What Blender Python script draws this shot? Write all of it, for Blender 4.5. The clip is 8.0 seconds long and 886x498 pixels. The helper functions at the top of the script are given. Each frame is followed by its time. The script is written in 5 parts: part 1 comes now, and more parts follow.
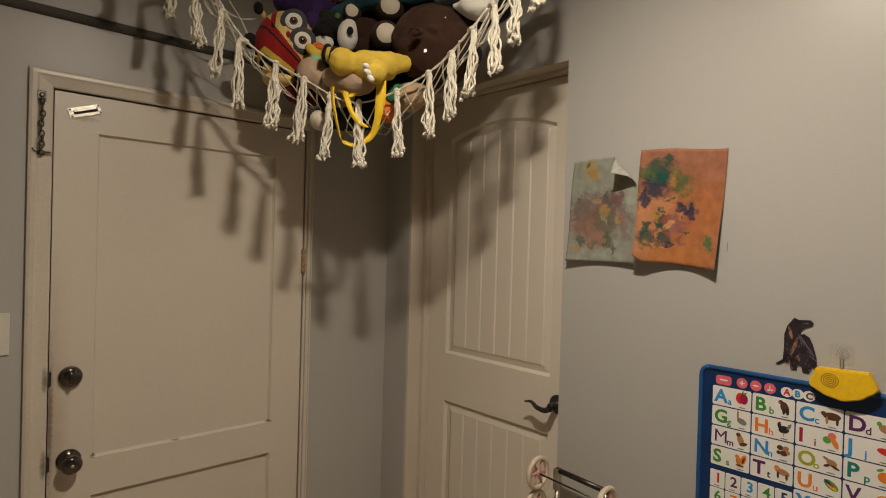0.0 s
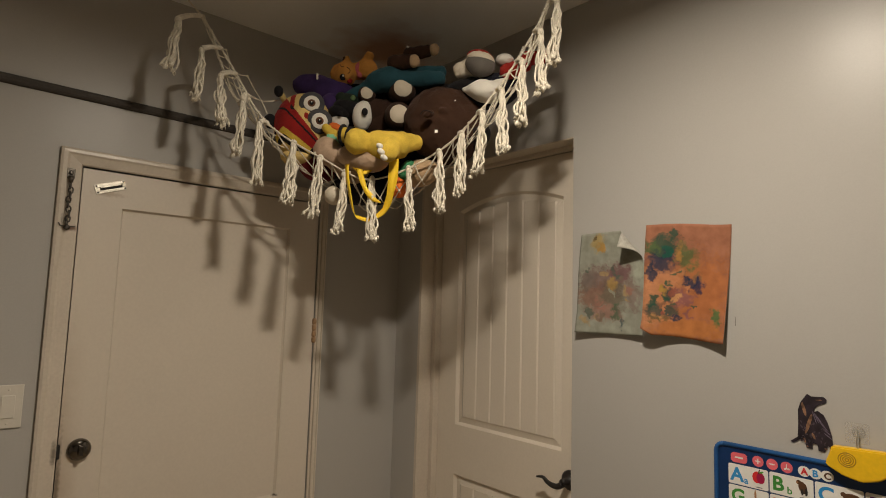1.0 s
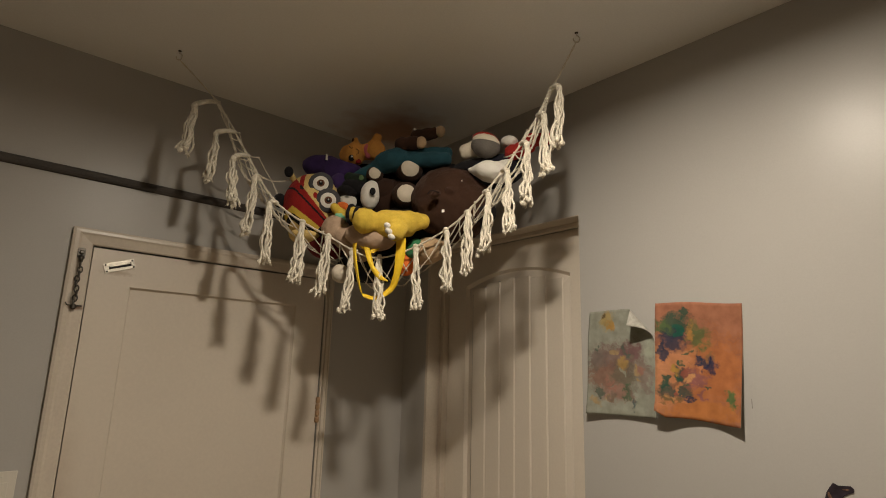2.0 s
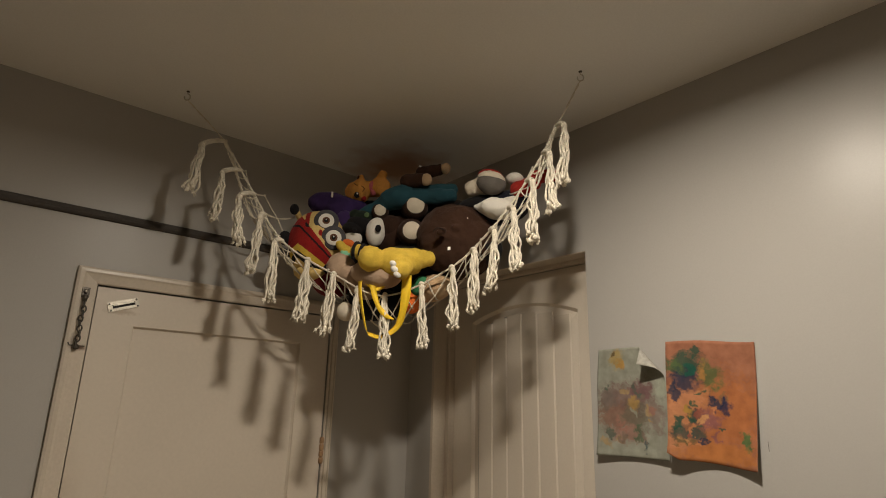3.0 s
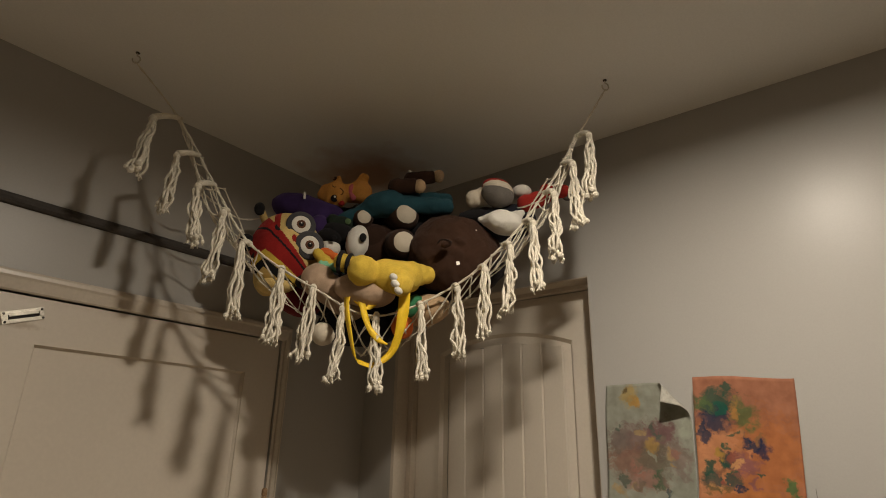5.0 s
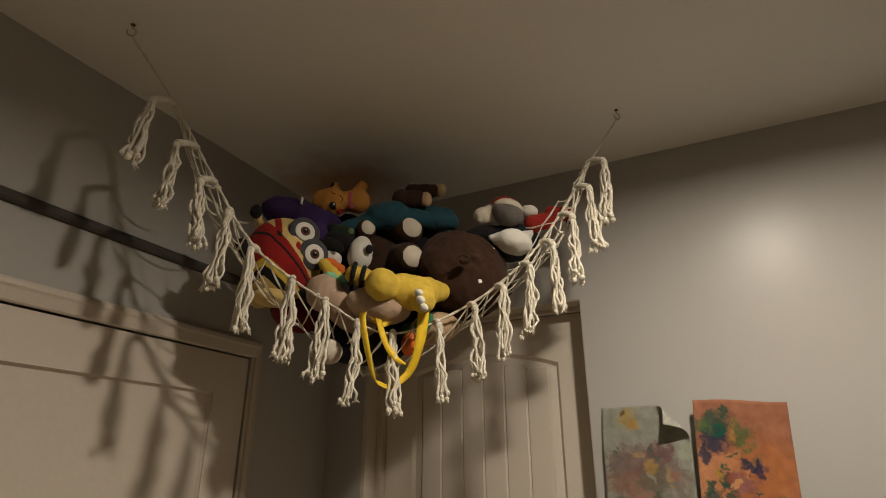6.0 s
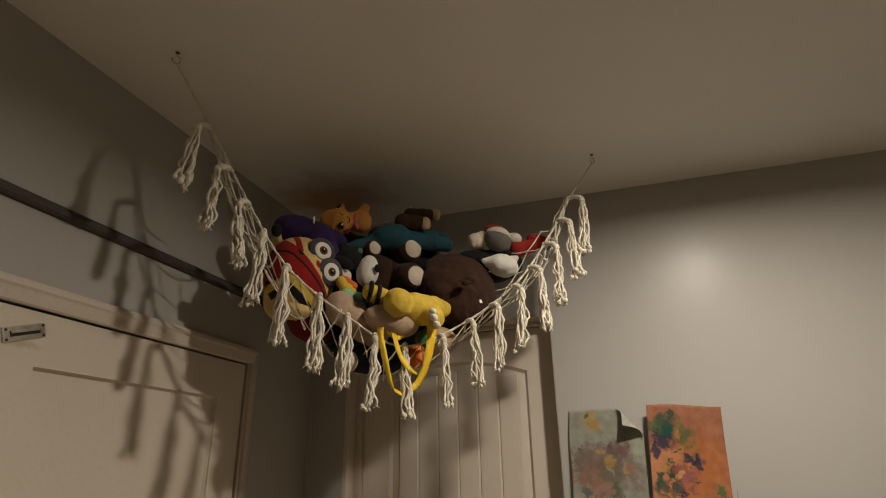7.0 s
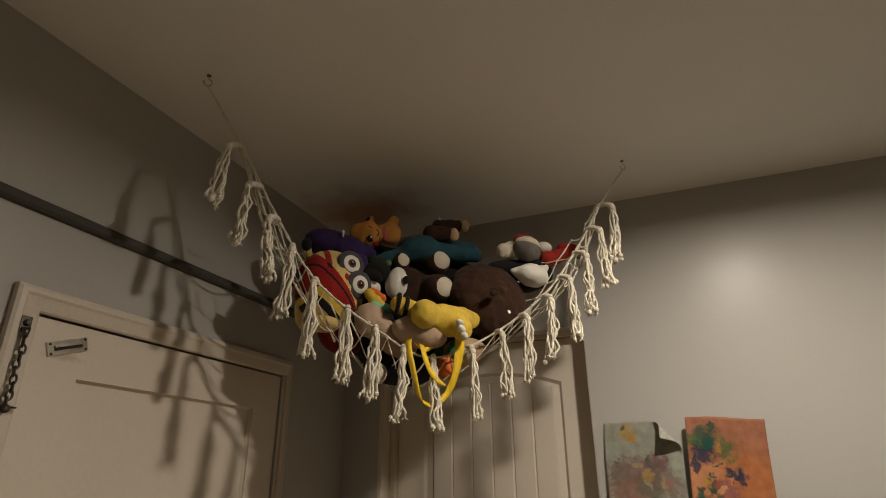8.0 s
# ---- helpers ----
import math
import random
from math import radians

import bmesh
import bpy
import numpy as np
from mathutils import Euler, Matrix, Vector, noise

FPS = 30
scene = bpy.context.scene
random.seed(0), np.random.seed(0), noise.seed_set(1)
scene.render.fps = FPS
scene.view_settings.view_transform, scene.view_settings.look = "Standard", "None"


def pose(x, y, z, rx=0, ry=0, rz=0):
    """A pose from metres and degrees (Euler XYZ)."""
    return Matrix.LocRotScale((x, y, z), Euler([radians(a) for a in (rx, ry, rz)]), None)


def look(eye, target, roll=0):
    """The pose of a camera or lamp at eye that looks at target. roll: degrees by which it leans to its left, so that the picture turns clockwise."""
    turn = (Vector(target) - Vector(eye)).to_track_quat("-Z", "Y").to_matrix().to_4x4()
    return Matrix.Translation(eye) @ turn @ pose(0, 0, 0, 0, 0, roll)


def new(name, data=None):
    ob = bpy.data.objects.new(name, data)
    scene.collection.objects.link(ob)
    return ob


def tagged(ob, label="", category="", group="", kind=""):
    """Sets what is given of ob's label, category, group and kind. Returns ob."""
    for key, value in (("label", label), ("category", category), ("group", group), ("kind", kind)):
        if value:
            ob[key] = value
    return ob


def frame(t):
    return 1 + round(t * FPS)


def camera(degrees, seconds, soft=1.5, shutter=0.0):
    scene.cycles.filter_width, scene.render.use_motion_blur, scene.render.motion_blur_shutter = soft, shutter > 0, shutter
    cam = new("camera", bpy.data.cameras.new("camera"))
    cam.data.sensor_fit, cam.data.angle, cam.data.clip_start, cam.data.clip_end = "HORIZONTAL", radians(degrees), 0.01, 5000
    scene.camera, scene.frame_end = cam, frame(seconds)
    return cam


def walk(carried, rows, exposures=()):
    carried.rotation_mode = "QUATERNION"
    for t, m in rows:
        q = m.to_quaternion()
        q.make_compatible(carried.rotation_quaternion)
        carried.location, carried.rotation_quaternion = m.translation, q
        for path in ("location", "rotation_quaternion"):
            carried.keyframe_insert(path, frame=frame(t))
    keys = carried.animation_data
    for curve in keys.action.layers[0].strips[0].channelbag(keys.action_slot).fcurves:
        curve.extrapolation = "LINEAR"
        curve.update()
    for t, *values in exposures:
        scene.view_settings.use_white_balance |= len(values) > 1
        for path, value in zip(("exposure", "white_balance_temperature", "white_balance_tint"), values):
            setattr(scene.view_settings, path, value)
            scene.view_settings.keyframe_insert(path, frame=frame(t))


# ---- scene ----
cam = camera(75.5, 8.0, 1.0)
PATH = [
    (0, (0.061, 0.008, 1.587), (1.406, 1.488, 1.569), 1.6),
    (0.5, (0.044, -0.004, 1.602), (1.375, 1.487, 1.665), 1.7),
    (1, (0.033, -0.013, 1.619), (1.346, 1.483, 1.815), 1.7),
    (1.5, (0.023, -0.011, 1.631), (1.32, 1.476, 1.96), 1.7),
    (2, (0.022, -0.006, 1.65), (1.297, 1.474, 2.081), 1.6),
    (3.5, (0.02, 0.026, 1.682), (1.269, 1.484, 2.242), 1.5),
    (4, (-0.013, 0.096, 1.687), (1.293, 1.492, 2.272), 1.4),
    (4.2, (-0.005, 0.143, 1.688), (1.331, 1.505, 2.288), 1.5),
    (5.3, (-0.051, 0.562, 1.677), (1.491, 1.631, 2.368), 0.9),
    (5.5, (-0.094, 0.653, 1.685), (1.492, 1.644, 2.395), 0.7),
    (6, (-0.164, 0.751, 1.689), (1.503, 1.582, 2.416), 0.0),
    (6.5, (-0.315, 0.865, 1.695), (1.424, 1.506, 2.446), -1.3),
    (7, (-0.453, 0.914, 1.687), (1.33, 1.466, 2.407), -1.0),
    (7.5, (-0.498, 0.908, 1.68), (1.275, 1.476, 2.409), -0.5),
    (8, (-0.441, 0.873, 1.689), (1.281, 1.557, 2.443), -0.4),
]
walk(cam, [(t, look(eye, target, roll)) for t, eye, target, roll in PATH], [(0.0, 0.02, 6500, 10), (2.0, 0.0, 6480, 10), (3.5, -0.03, 6400, 10), (5.5, -0.14, 6450, 10), (7.0, -0.14, 6400, 10), (8.0, -0.14, 6400, 10)])
LAMP_POWER = 1010.0

# ---- light ----
LAMP = Vector((0.655, 0.505))
world = bpy.data.worlds.new("night")
scene.world = world
world.use_nodes = True
world.node_tree.nodes["Background"].inputs[0].default_value = (0.5, 0.6, 0.8, 1)
world.node_tree.nodes["Background"].inputs[1].default_value = 0.01

# ---- materials ----


def shade(name, colour, rough=0.6, grain=200.0, bump=0.1, spread=0.12, blotch=6.0, metal=0.0, sheen=0.0, spec=0.5):
    """Procedural surface: colour varied by a coarse and a fine noise, with fine relief."""
    m = bpy.data.materials.new(name)
    m.use_nodes = True
    n, l = m.node_tree.nodes, m.node_tree.links
    b = n["Principled BSDF"]
    b.inputs["Roughness"].default_value = rough
    b.inputs["Metallic"].default_value = metal
    b.inputs["Specular IOR Level"].default_value = spec
    if sheen:
        b.inputs["Sheen Weight"].default_value = sheen
        b.inputs["Sheen Roughness"].default_value = 0.5
        b.inputs["Sheen Tint"].default_value = (*[min(1, c * 1.5 + 0.1) for c in colour], 1)
    co = n.new("ShaderNodeTexCoord")
    big, fine = n.new("ShaderNodeTexNoise"), n.new("ShaderNodeTexNoise")
    big.inputs["Scale"].default_value, fine.inputs["Scale"].default_value = blotch, grain
    big.inputs["Detail"].default_value, fine.inputs["Detail"].default_value = 4, 3
    l.new(co.outputs["Object"], big.inputs["Vector"])
    l.new(co.outputs["Object"], fine.inputs["Vector"])
    add = n.new("ShaderNodeMath")
    add.operation = "ADD"
    l.new(big.outputs["Fac"], add.inputs[0])
    l.new(fine.outputs["Fac"], add.inputs[1])
    ramp = n.new("ShaderNodeValToRGB")
    ramp.color_ramp.elements[0].position, ramp.color_ramp.elements[1].position = 0.6, 1.0
    half = n.new("ShaderNodeMath")
    half.operation = "MULTIPLY"
    half.inputs[1].default_value = 0.8
    l.new(add.outputs[0], half.inputs[0])
    l.new(half.outputs[0], ramp.inputs["Fac"])
    ramp.color_ramp.elements[0].color = (*[c * (1 - spread) for c in colour], 1)
    ramp.color_ramp.elements[1].color = (*[min(1, c * (1 + spread)) for c in colour], 1)
    l.new(ramp.outputs["Color"], b.inputs["Base Color"])
    if bump:
        bp = n.new("ShaderNodeBump")
        bp.inputs["Strength"].default_value = bump
        bp.inputs["Distance"].default_value = 0.002
        l.new(fine.outputs["Fac"], bp.inputs["Height"])
        l.new(bp.outputs["Normal"], b.inputs["Normal"])
    return m


WALL = shade("grey wall paint", (0.445, 0.428, 0.400), 0.33, 260, 0.05, 0.022, 2.0, spec=0.23)
CEIL = shade("ceiling paint", (0.86, 0.85, 0.82), 0.55, 180, 0.12, 0.03, 1.5)
DOOR = shade("cream door paint", (0.65, 0.58, 0.488), 0.36, 90, 0.06, 0.028, 3.0)
CREAM = shade("off-white door paint", (0.69, 0.62, 0.525), 0.4, 120, 0.06, 0.025, 3.0)
TRIM = shade("trim paint", (0.61, 0.54, 0.45), 0.34, 110, 0.1, 0.05, 5.0)
RAIL = shade("dark grey rail paint", (0.080, 0.072, 0.066), 0.75, 150, 0.1, 0.12, 8.0, spec=0.2)
FLOOR = shade("floor boards", (0.42, 0.33, 0.22), 0.45, 60, 0.1, 0.2, 4.0)
STEEL = shade("polished steel", (0.15, 0.135, 0.12), 0.12, 300, 0.03, 0.1, 20.0, metal=1.0)
OLDSTEEL = shade("tarnished steel", (0.10, 0.09, 0.078), 0.4, 300, 0.1, 0.3, 60.0, metal=1.0)
NICKEL = shade("worn nickel", (0.62, 0.58, 0.5), 0.28, 300, 0.05, 0.15, 60.0, metal=1.0)
BLACKMETAL = shade("black iron", (0.015, 0.013, 0.012), 0.45, 200, 0.05, 0.2, 30.0)
BRASS = shade("painted worn hinge", (0.34, 0.21, 0.11), 0.42, 200, 0.1, 0.35, 60.0)
PLASTIC = shade("switch plastic", (0.66, 0.62, 0.54), 0.35, 100, 0.02, 0.03, 8.0)
DARK = shade("dark gap", (0.02, 0.018, 0.016), 0.8, 80, 0.0, 0.2, 20.0)
CORD = shade("cotton cord", (0.72, 0.66, 0.54), 0.85, 900, 0.6, 0.16, 60.0, sheen=0.3)

# hand grime along the latch edge of the old door
gm = DOOR.node_tree
gco, gsep = gm.nodes.new("ShaderNodeTexCoord"), gm.nodes.new("ShaderNodeSeparateXYZ")
gm.links.new(gco.outputs["Object"], gsep.inputs[0])
gx, gz = gm.nodes.new("ShaderNodeMapRange"), gm.nodes.new("ShaderNodeMapRange")
for node, lo, hi, src in ((gx, 0.42, 0.355, "X"), (gz, 1.6, 1.0, "Z")):
    node.inputs["From Min"].default_value, node.inputs["From Max"].default_value = lo, hi
    gm.links.new(gsep.outputs[src], node.inputs["Value"])
gn1 = gm.nodes.new("ShaderNodeTexNoise")
gn1.inputs["Scale"].default_value, gn1.inputs["Detail"].default_value = 14, 5
gm.links.new(gco.outputs["Object"], gn1.inputs["Vector"])
ga, gb = gm.nodes.new("ShaderNodeMath"), gm.nodes.new("ShaderNodeMath")
ga.operation = gb.operation = "MULTIPLY"
gm.links.new(gx.outputs[0], ga.inputs[0])
gm.links.new(gz.outputs[0], ga.inputs[1])
gm.links.new(ga.outputs[0], gb.inputs[0])
gm.links.new(gn1.outputs["Fac"], gb.inputs[1])
gmix = gm.nodes.new("ShaderNodeMix")
gmix.data_type = "RGBA"
gmix.inputs[7].default_value = (0.30, 0.19, 0.10, 1)
gm.links.new(gb.outputs[0], gmix.inputs[0])
gp = gm.nodes["Principled BSDF"]
gm.links.new(gp.inputs["Base Color"].links[0].from_socket, gmix.inputs[6])
gm.links.new(gmix.outputs[2], gp.inputs["Base Color"])


def blotch(mat, c, r, colour, most=0.8, grain=90):
    """A ragged stain or tinted patch about the point c, with half sizes r."""
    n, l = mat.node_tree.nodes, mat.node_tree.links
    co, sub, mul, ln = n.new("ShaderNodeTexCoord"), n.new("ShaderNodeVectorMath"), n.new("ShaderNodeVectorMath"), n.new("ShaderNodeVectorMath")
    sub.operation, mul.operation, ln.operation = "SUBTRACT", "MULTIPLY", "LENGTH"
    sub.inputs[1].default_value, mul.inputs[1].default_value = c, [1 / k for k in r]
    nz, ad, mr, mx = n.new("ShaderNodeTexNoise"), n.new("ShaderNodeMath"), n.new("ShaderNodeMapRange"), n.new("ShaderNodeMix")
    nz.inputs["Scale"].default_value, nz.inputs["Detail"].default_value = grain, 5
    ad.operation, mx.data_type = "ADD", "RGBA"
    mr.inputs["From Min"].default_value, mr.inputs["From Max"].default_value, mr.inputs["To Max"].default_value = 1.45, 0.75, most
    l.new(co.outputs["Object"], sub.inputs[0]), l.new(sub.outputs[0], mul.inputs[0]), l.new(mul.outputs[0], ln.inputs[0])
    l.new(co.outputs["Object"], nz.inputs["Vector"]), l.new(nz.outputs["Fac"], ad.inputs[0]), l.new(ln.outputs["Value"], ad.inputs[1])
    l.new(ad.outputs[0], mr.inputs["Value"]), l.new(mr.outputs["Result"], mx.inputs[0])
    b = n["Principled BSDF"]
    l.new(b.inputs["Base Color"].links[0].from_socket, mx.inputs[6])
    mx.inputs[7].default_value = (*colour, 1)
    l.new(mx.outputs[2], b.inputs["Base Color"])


RUST, GRIME = (0.16, 0.055, 0.02), (0.05, 0.035, 0.02)
blotch(TRIM, (0.335, 2.12, 1.828), (0.035, 0.1, 0.012), RUST, 0.75)
blotch(TRIM, (0.312, 2.12, 1.85), (0.012, 0.1, 0.03), GRIME, 0.5)
blotch(TRIM, (0.345, 2.12, 1.131), (0.012, 0.1, 0.05), GRIME, 0.7)
blotch(TRIM, (0.345, 2.12, 0.865), (0.012, 0.1, 0.06), GRIME, 0.7)
blotch(TRIM, (1.222, 2.12, 1.50), (0.010, 0.1, 0.09), RUST, 0.6)
blotch(CEIL, (1.385, 1.93, 2.69), (0.29, 0.29, 0.5), (0.48, 0.26, 0.14), 0.92, 7)      # ragged brown patch on the ceiling in the corner
blotch(DOOR, (1.090, 2.15, 0.862), (0.016, 0.1, 0.006), GRIME, 0.9)
blotch(DOOR, (0.482, 2.15, 0.862), (0.010, 0.1, 0.010), GRIME, 0.9)
blotch(DOOR, (0.74, 2.15, 0.860), (0.020, 0.1, 0.004), GRIME, 0.7)
blotch(DOOR, (0.438, 2.15, 1.955), (0.06, 0.1, 0.012), (0.34, 0.24, 0.14), 0.5)
blotch(DOOR, (0.362, 2.15, 1.00), (0.010, 0.1, 0.25), GRIME, 0.6)


def plush_mat(name, c, spread=0.2):
    return shade(name, c, 0.92, 650, 0.55, spread, 22.0, sheen=0.35, spec=0.2)


YELLOW = plush_mat("yellow plush", (0.62, 0.43, 0.06))
PALE = plush_mat("pale yellow plush", (0.62, 0.45, 0.17))
RED = plush_mat("red felt", (0.27, 0.015, 0.013))
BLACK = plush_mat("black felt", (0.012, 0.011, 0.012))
GREY = plush_mat("grey felt", (0.062, 0.060, 0.064))
LGREY = plush_mat("light grey plush", (0.125, 0.112, 0.10))
WHITE = plush_mat("white plush", (0.72, 0.69, 0.62), 0.08)
IRIS = plush_mat("brown felt", (0.12, 0.05, 0.025))
PURPLE = plush_mat("dark purple plush", (0.042, 0.022, 0.09))
HONEY = plush_mat("honey plush", (0.55, 0.25, 0.055))
PINK = plush_mat("rose felt", (0.42, 0.10, 0.11))
TEAL = plush_mat("teal plush", (0.018, 0.062, 0.080))
BROWN = plush_mat("dark brown plush", (0.034, 0.0165, 0.010))
BEAR = plush_mat("chocolate plush", (0.040, 0.0185, 0.0105))
TAN = plush_mat("tan plush", (0.42, 0.29, 0.17))
PAD = plush_mat("paw felt", (0.62, 0.55, 0.44), 0.1)
NAVY = plush_mat("navy plush", (0.010, 0.011, 0.018))
ORANGE = plush_mat("orange felt", (0.66, 0.15, 0.03))
GREEN = plush_mat("green felt", (0.04, 0.18, 0.08))
MINT = plush_mat("mint felt", (0.22, 0.52, 0.33))
BEIGE = plush_mat("beige plush", (0.42, 0.30, 0.21))
REDSHINE = plush_mat("bright red plush", (0.30, 0.022, 0.016))
RIBBON = shade("yellow webbing", (0.85, 0.56, 0.02), 0.6, 500, 0.4, 0.12, 30.0)
TAGM = shade("white cloth tag", (0.75, 0.7, 0.62), 0.7, 300, 0.1, 0.06, 40.0)

# ---- mesh helpers ----


def mesh_of(name, bm, mats, smooth=False):
    me = bpy.data.meshes.new(name)
    bm.normal_update()
    bm.to_mesh(me)
    bm.free()
    for m in mats if isinstance(mats, (list, tuple)) else [mats]:
        me.materials.append(m)
    if smooth:
        me.polygons.foreach_set("use_smooth", [True] * len(me.polygons))
    return me


def part(name, bm, mats, parent=None, label="", smooth=False):
    """Links a bmesh as one mesh object, under a thing or a part."""
    ob = new(name, mesh_of(name, bm, mats, smooth))
    if parent is not None:
        ob.parent = parent
    if label:
        tagged(ob, label)
    return ob


def thing(name, label, category, group="", kind=""):
    return tagged(new(name), label, category, group, kind)


def box(bm, lo, hi, bevel=0.0, mat=0):
    v = [bm.verts.new((x, y, z)) for x in (lo[0], hi[0]) for y in (lo[1], hi[1]) for z in (lo[2], hi[2])]
    fs = [bm.faces.new([v[i] for i in q]) for q in ((0, 1, 3, 2), (4, 6, 7, 5), (0, 4, 5, 1), (2, 3, 7, 6), (0, 2, 6, 4), (1, 5, 7, 3))]
    for f in fs:
        f.material_index = mat
    if bevel:
        es = list({e for f in fs for e in f.edges})
        bmesh.ops.bevel(bm, geom=es, offset=bevel, segments=2, affect="EDGES", profile=0.6)
    return bm


def slab(lo, hi, bevel=0.0):
    return box(bmesh.new(), lo, hi, bevel)


def prism(bm, pts, along, mat=0):
    """A closed outline of 3D points, pushed along a vector."""
    a = [bm.verts.new(p) for p in pts]
    b = [bm.verts.new(Vector(p) + Vector(along)) for p in pts]
    k = len(a)
    fs = [bm.faces.new(a), bm.faces.new(b[::-1])]
    fs += [bm.faces.new((a[i], b[i], b[(i + 1) % k], a[(i + 1) % k])[::-1]) for i in range(k)]
    for f in fs:
        f.material_index = mat
    bmesh.ops.recalc_face_normals(bm, faces=fs)
    return bm


def tube(bm, pts, r, sides=6, mat=0, caps=True):
    """A round cord through the points; r is a radius or one for each point."""
    pts = [Vector(p) for p in pts]
    rs = r if isinstance(r, (list, tuple)) else [r] * len(pts)
    rings, side = [], None
    for i, p in enumerate(pts):
        d = (pts[min(i + 1, len(pts) - 1)] - pts[max(i - 1, 0)])
        d = d.normalized() if d.length > 1e-9 else Vector((0, 0, 1))
        if side is None:
            side = d.orthogonal().normalized()
        side = (side - d * side.dot(d))
        side = side.normalized() if side.length > 1e-6 else d.orthogonal().normalized()
        up = d.cross(side)
        rings.append([bm.verts.new(p + rs[i] * (math.cos(a) * side + math.sin(a) * up)) for a in [2 * math.pi * k / sides for k in range(sides)]])
    for a, b in zip(rings, rings[1:]):
        for k in range(sides):
            f = bm.faces.new((a[k], a[(k + 1) % sides], b[(k + 1) % sides], b[k]))
            f.material_index, f.smooth = mat, True
    if caps:
        bm.faces.new(rings[0][::-1]).material_index = mat
        bm.faces.new(rings[-1]).material_index = mat
    return bm


def lathe(bm, profile, m, sides=24, mat=0):
    """A turned shape: (radius, height) pairs about z, placed by the matrix m."""
    rings = [[bm.verts.new(m @ Vector((r * math.cos(a), r * math.sin(a), h))) for a in [2 * math.pi * k / sides for k in range(sides)]] for r, h in profile]
    for a, b in zip(rings, rings[1:]):
        for k in range(sides):
            f = bm.faces.new((a[k], a[(k + 1) % sides], b[(k + 1) % sides], b[k]))
            f.material_index, f.smooth = mat, True
    bm.faces.new(rings[0][::-1]).material_index = mat
    bm.faces.new(rings[-1]).material_index = mat
    return bm


def blob(bm, c, r, rot=(0, 0, 0), mat=0, u=20, v=14, lump=0.04, power=1.0):
    """A stuffed, slightly uneven rounded form."""
    r = (r, r, r) if isinstance(r, (int, float)) else r
    m = Matrix.Translation(c) @ Euler([radians(a) for a in rot]).to_matrix().to_4x4()
    rings = []
    for j in range(1, v):
        th = math.pi * j / v
        ring = []
        for i in range(u):
            ph = 2 * math.pi * i / u
            s = math.sin(th) ** power
            d = Vector((s * math.cos(ph), s * math.sin(ph), math.cos(th)))
            q = Vector((d.x * r[0], d.y * r[1], d.z * r[2]))
            w = m @ q
            k = 1 + lump * noise.noise(w * 22) + lump * 0.5 * noise.noise(w * 60)
            ring.append(bm.verts.new(m @ (q * k)))
        rings.append(ring)
    top, bot = bm.verts.new(m @ Vector((0, 0, r[2]))), bm.verts.new(m @ Vector((0, 0, -r[2])))
    fs = []
    for a, b in zip(rings, rings[1:]):
        for i in range(u):
            fs.append(bm.faces.new((a[i], b[i], b[(i + 1) % u], a[(i + 1) % u])))
    for i in range(u):
        fs.append(bm.faces.new((top, rings[0][i], rings[0][(i + 1) % u])))
        fs.append(bm.faces.new((bot, rings[-1][(i + 1) % u], rings[-1][i])))
    for f in fs:
        f.material_index, f.smooth = mat, True
    return bm


def limb(bm, a, b, r0, r1, mat=0, sides=14):
    """A stuffed limb with rounded ends."""
    a, b = Vector(a), Vector(b)
    d = (b - a).normalized()
    pts, rs = [], []
    for k in range(4):
        s = math.sin(k / 4 * math.pi / 2)
        pts.append(a - d * r0 * 0.8 * (1 - s))
        rs.append(max(0.002, r0 * math.sqrt(max(0.0, 1 - (1 - s) ** 2))))
    for k in range(7):
        pts.append(a.lerp(b, k / 6))
        rs.append(r0 + (r1 - r0) * k / 6 + 0.002 * math.sin(k * 2.1))
    for k in range(3, -1, -1):
        s = math.sin(k / 4 * math.pi / 2)
        pts.append(b + d * r1 * 0.8 * (1 - s))
        rs.append(max(0.002, r1 * math.sqrt(max(0.0, 1 - (1 - s) ** 2))))
    return tube(bm, pts, rs, sides, mat)


def spline(pts, n):
    """n points on a smooth curve through the points."""
    P = [Vector(p) for p in pts]
    P = [2 * P[0] - P[1]] + P + [2 * P[-1] - P[-2]]
    out, k = [], len(P) - 3
    for s in range(n):
        x = s / (n - 1) * k
        i = min(int(x), k - 1)
        t = x - i
        a, b, c, d = P[i:i + 4]
        out.append(0.5 * (2 * b + (c - a) * t + (2 * a - 5 * b + 4 * c - d) * t * t + (3 * b - a - 3 * c + d) * t ** 3))
    return out


# ---- room ----
XW, YW, ZC = 1.648, 2.14, 2.69        # inner faces of the east and north walls, ceiling
X0, Y0, TH = -1.7, -1.9, 0.14
RY0, RY1, RZ, DX = 1.155, 1.966, 2.217, 1.745   # recess of the east door and its face
LX0, LX1, LZ = 0.349, 1.224, 2.038              # opening of the north door


def structure(name, bm, mat, label, category):
    return tagged(part(name, bm, mat), label, category, "", "structure")


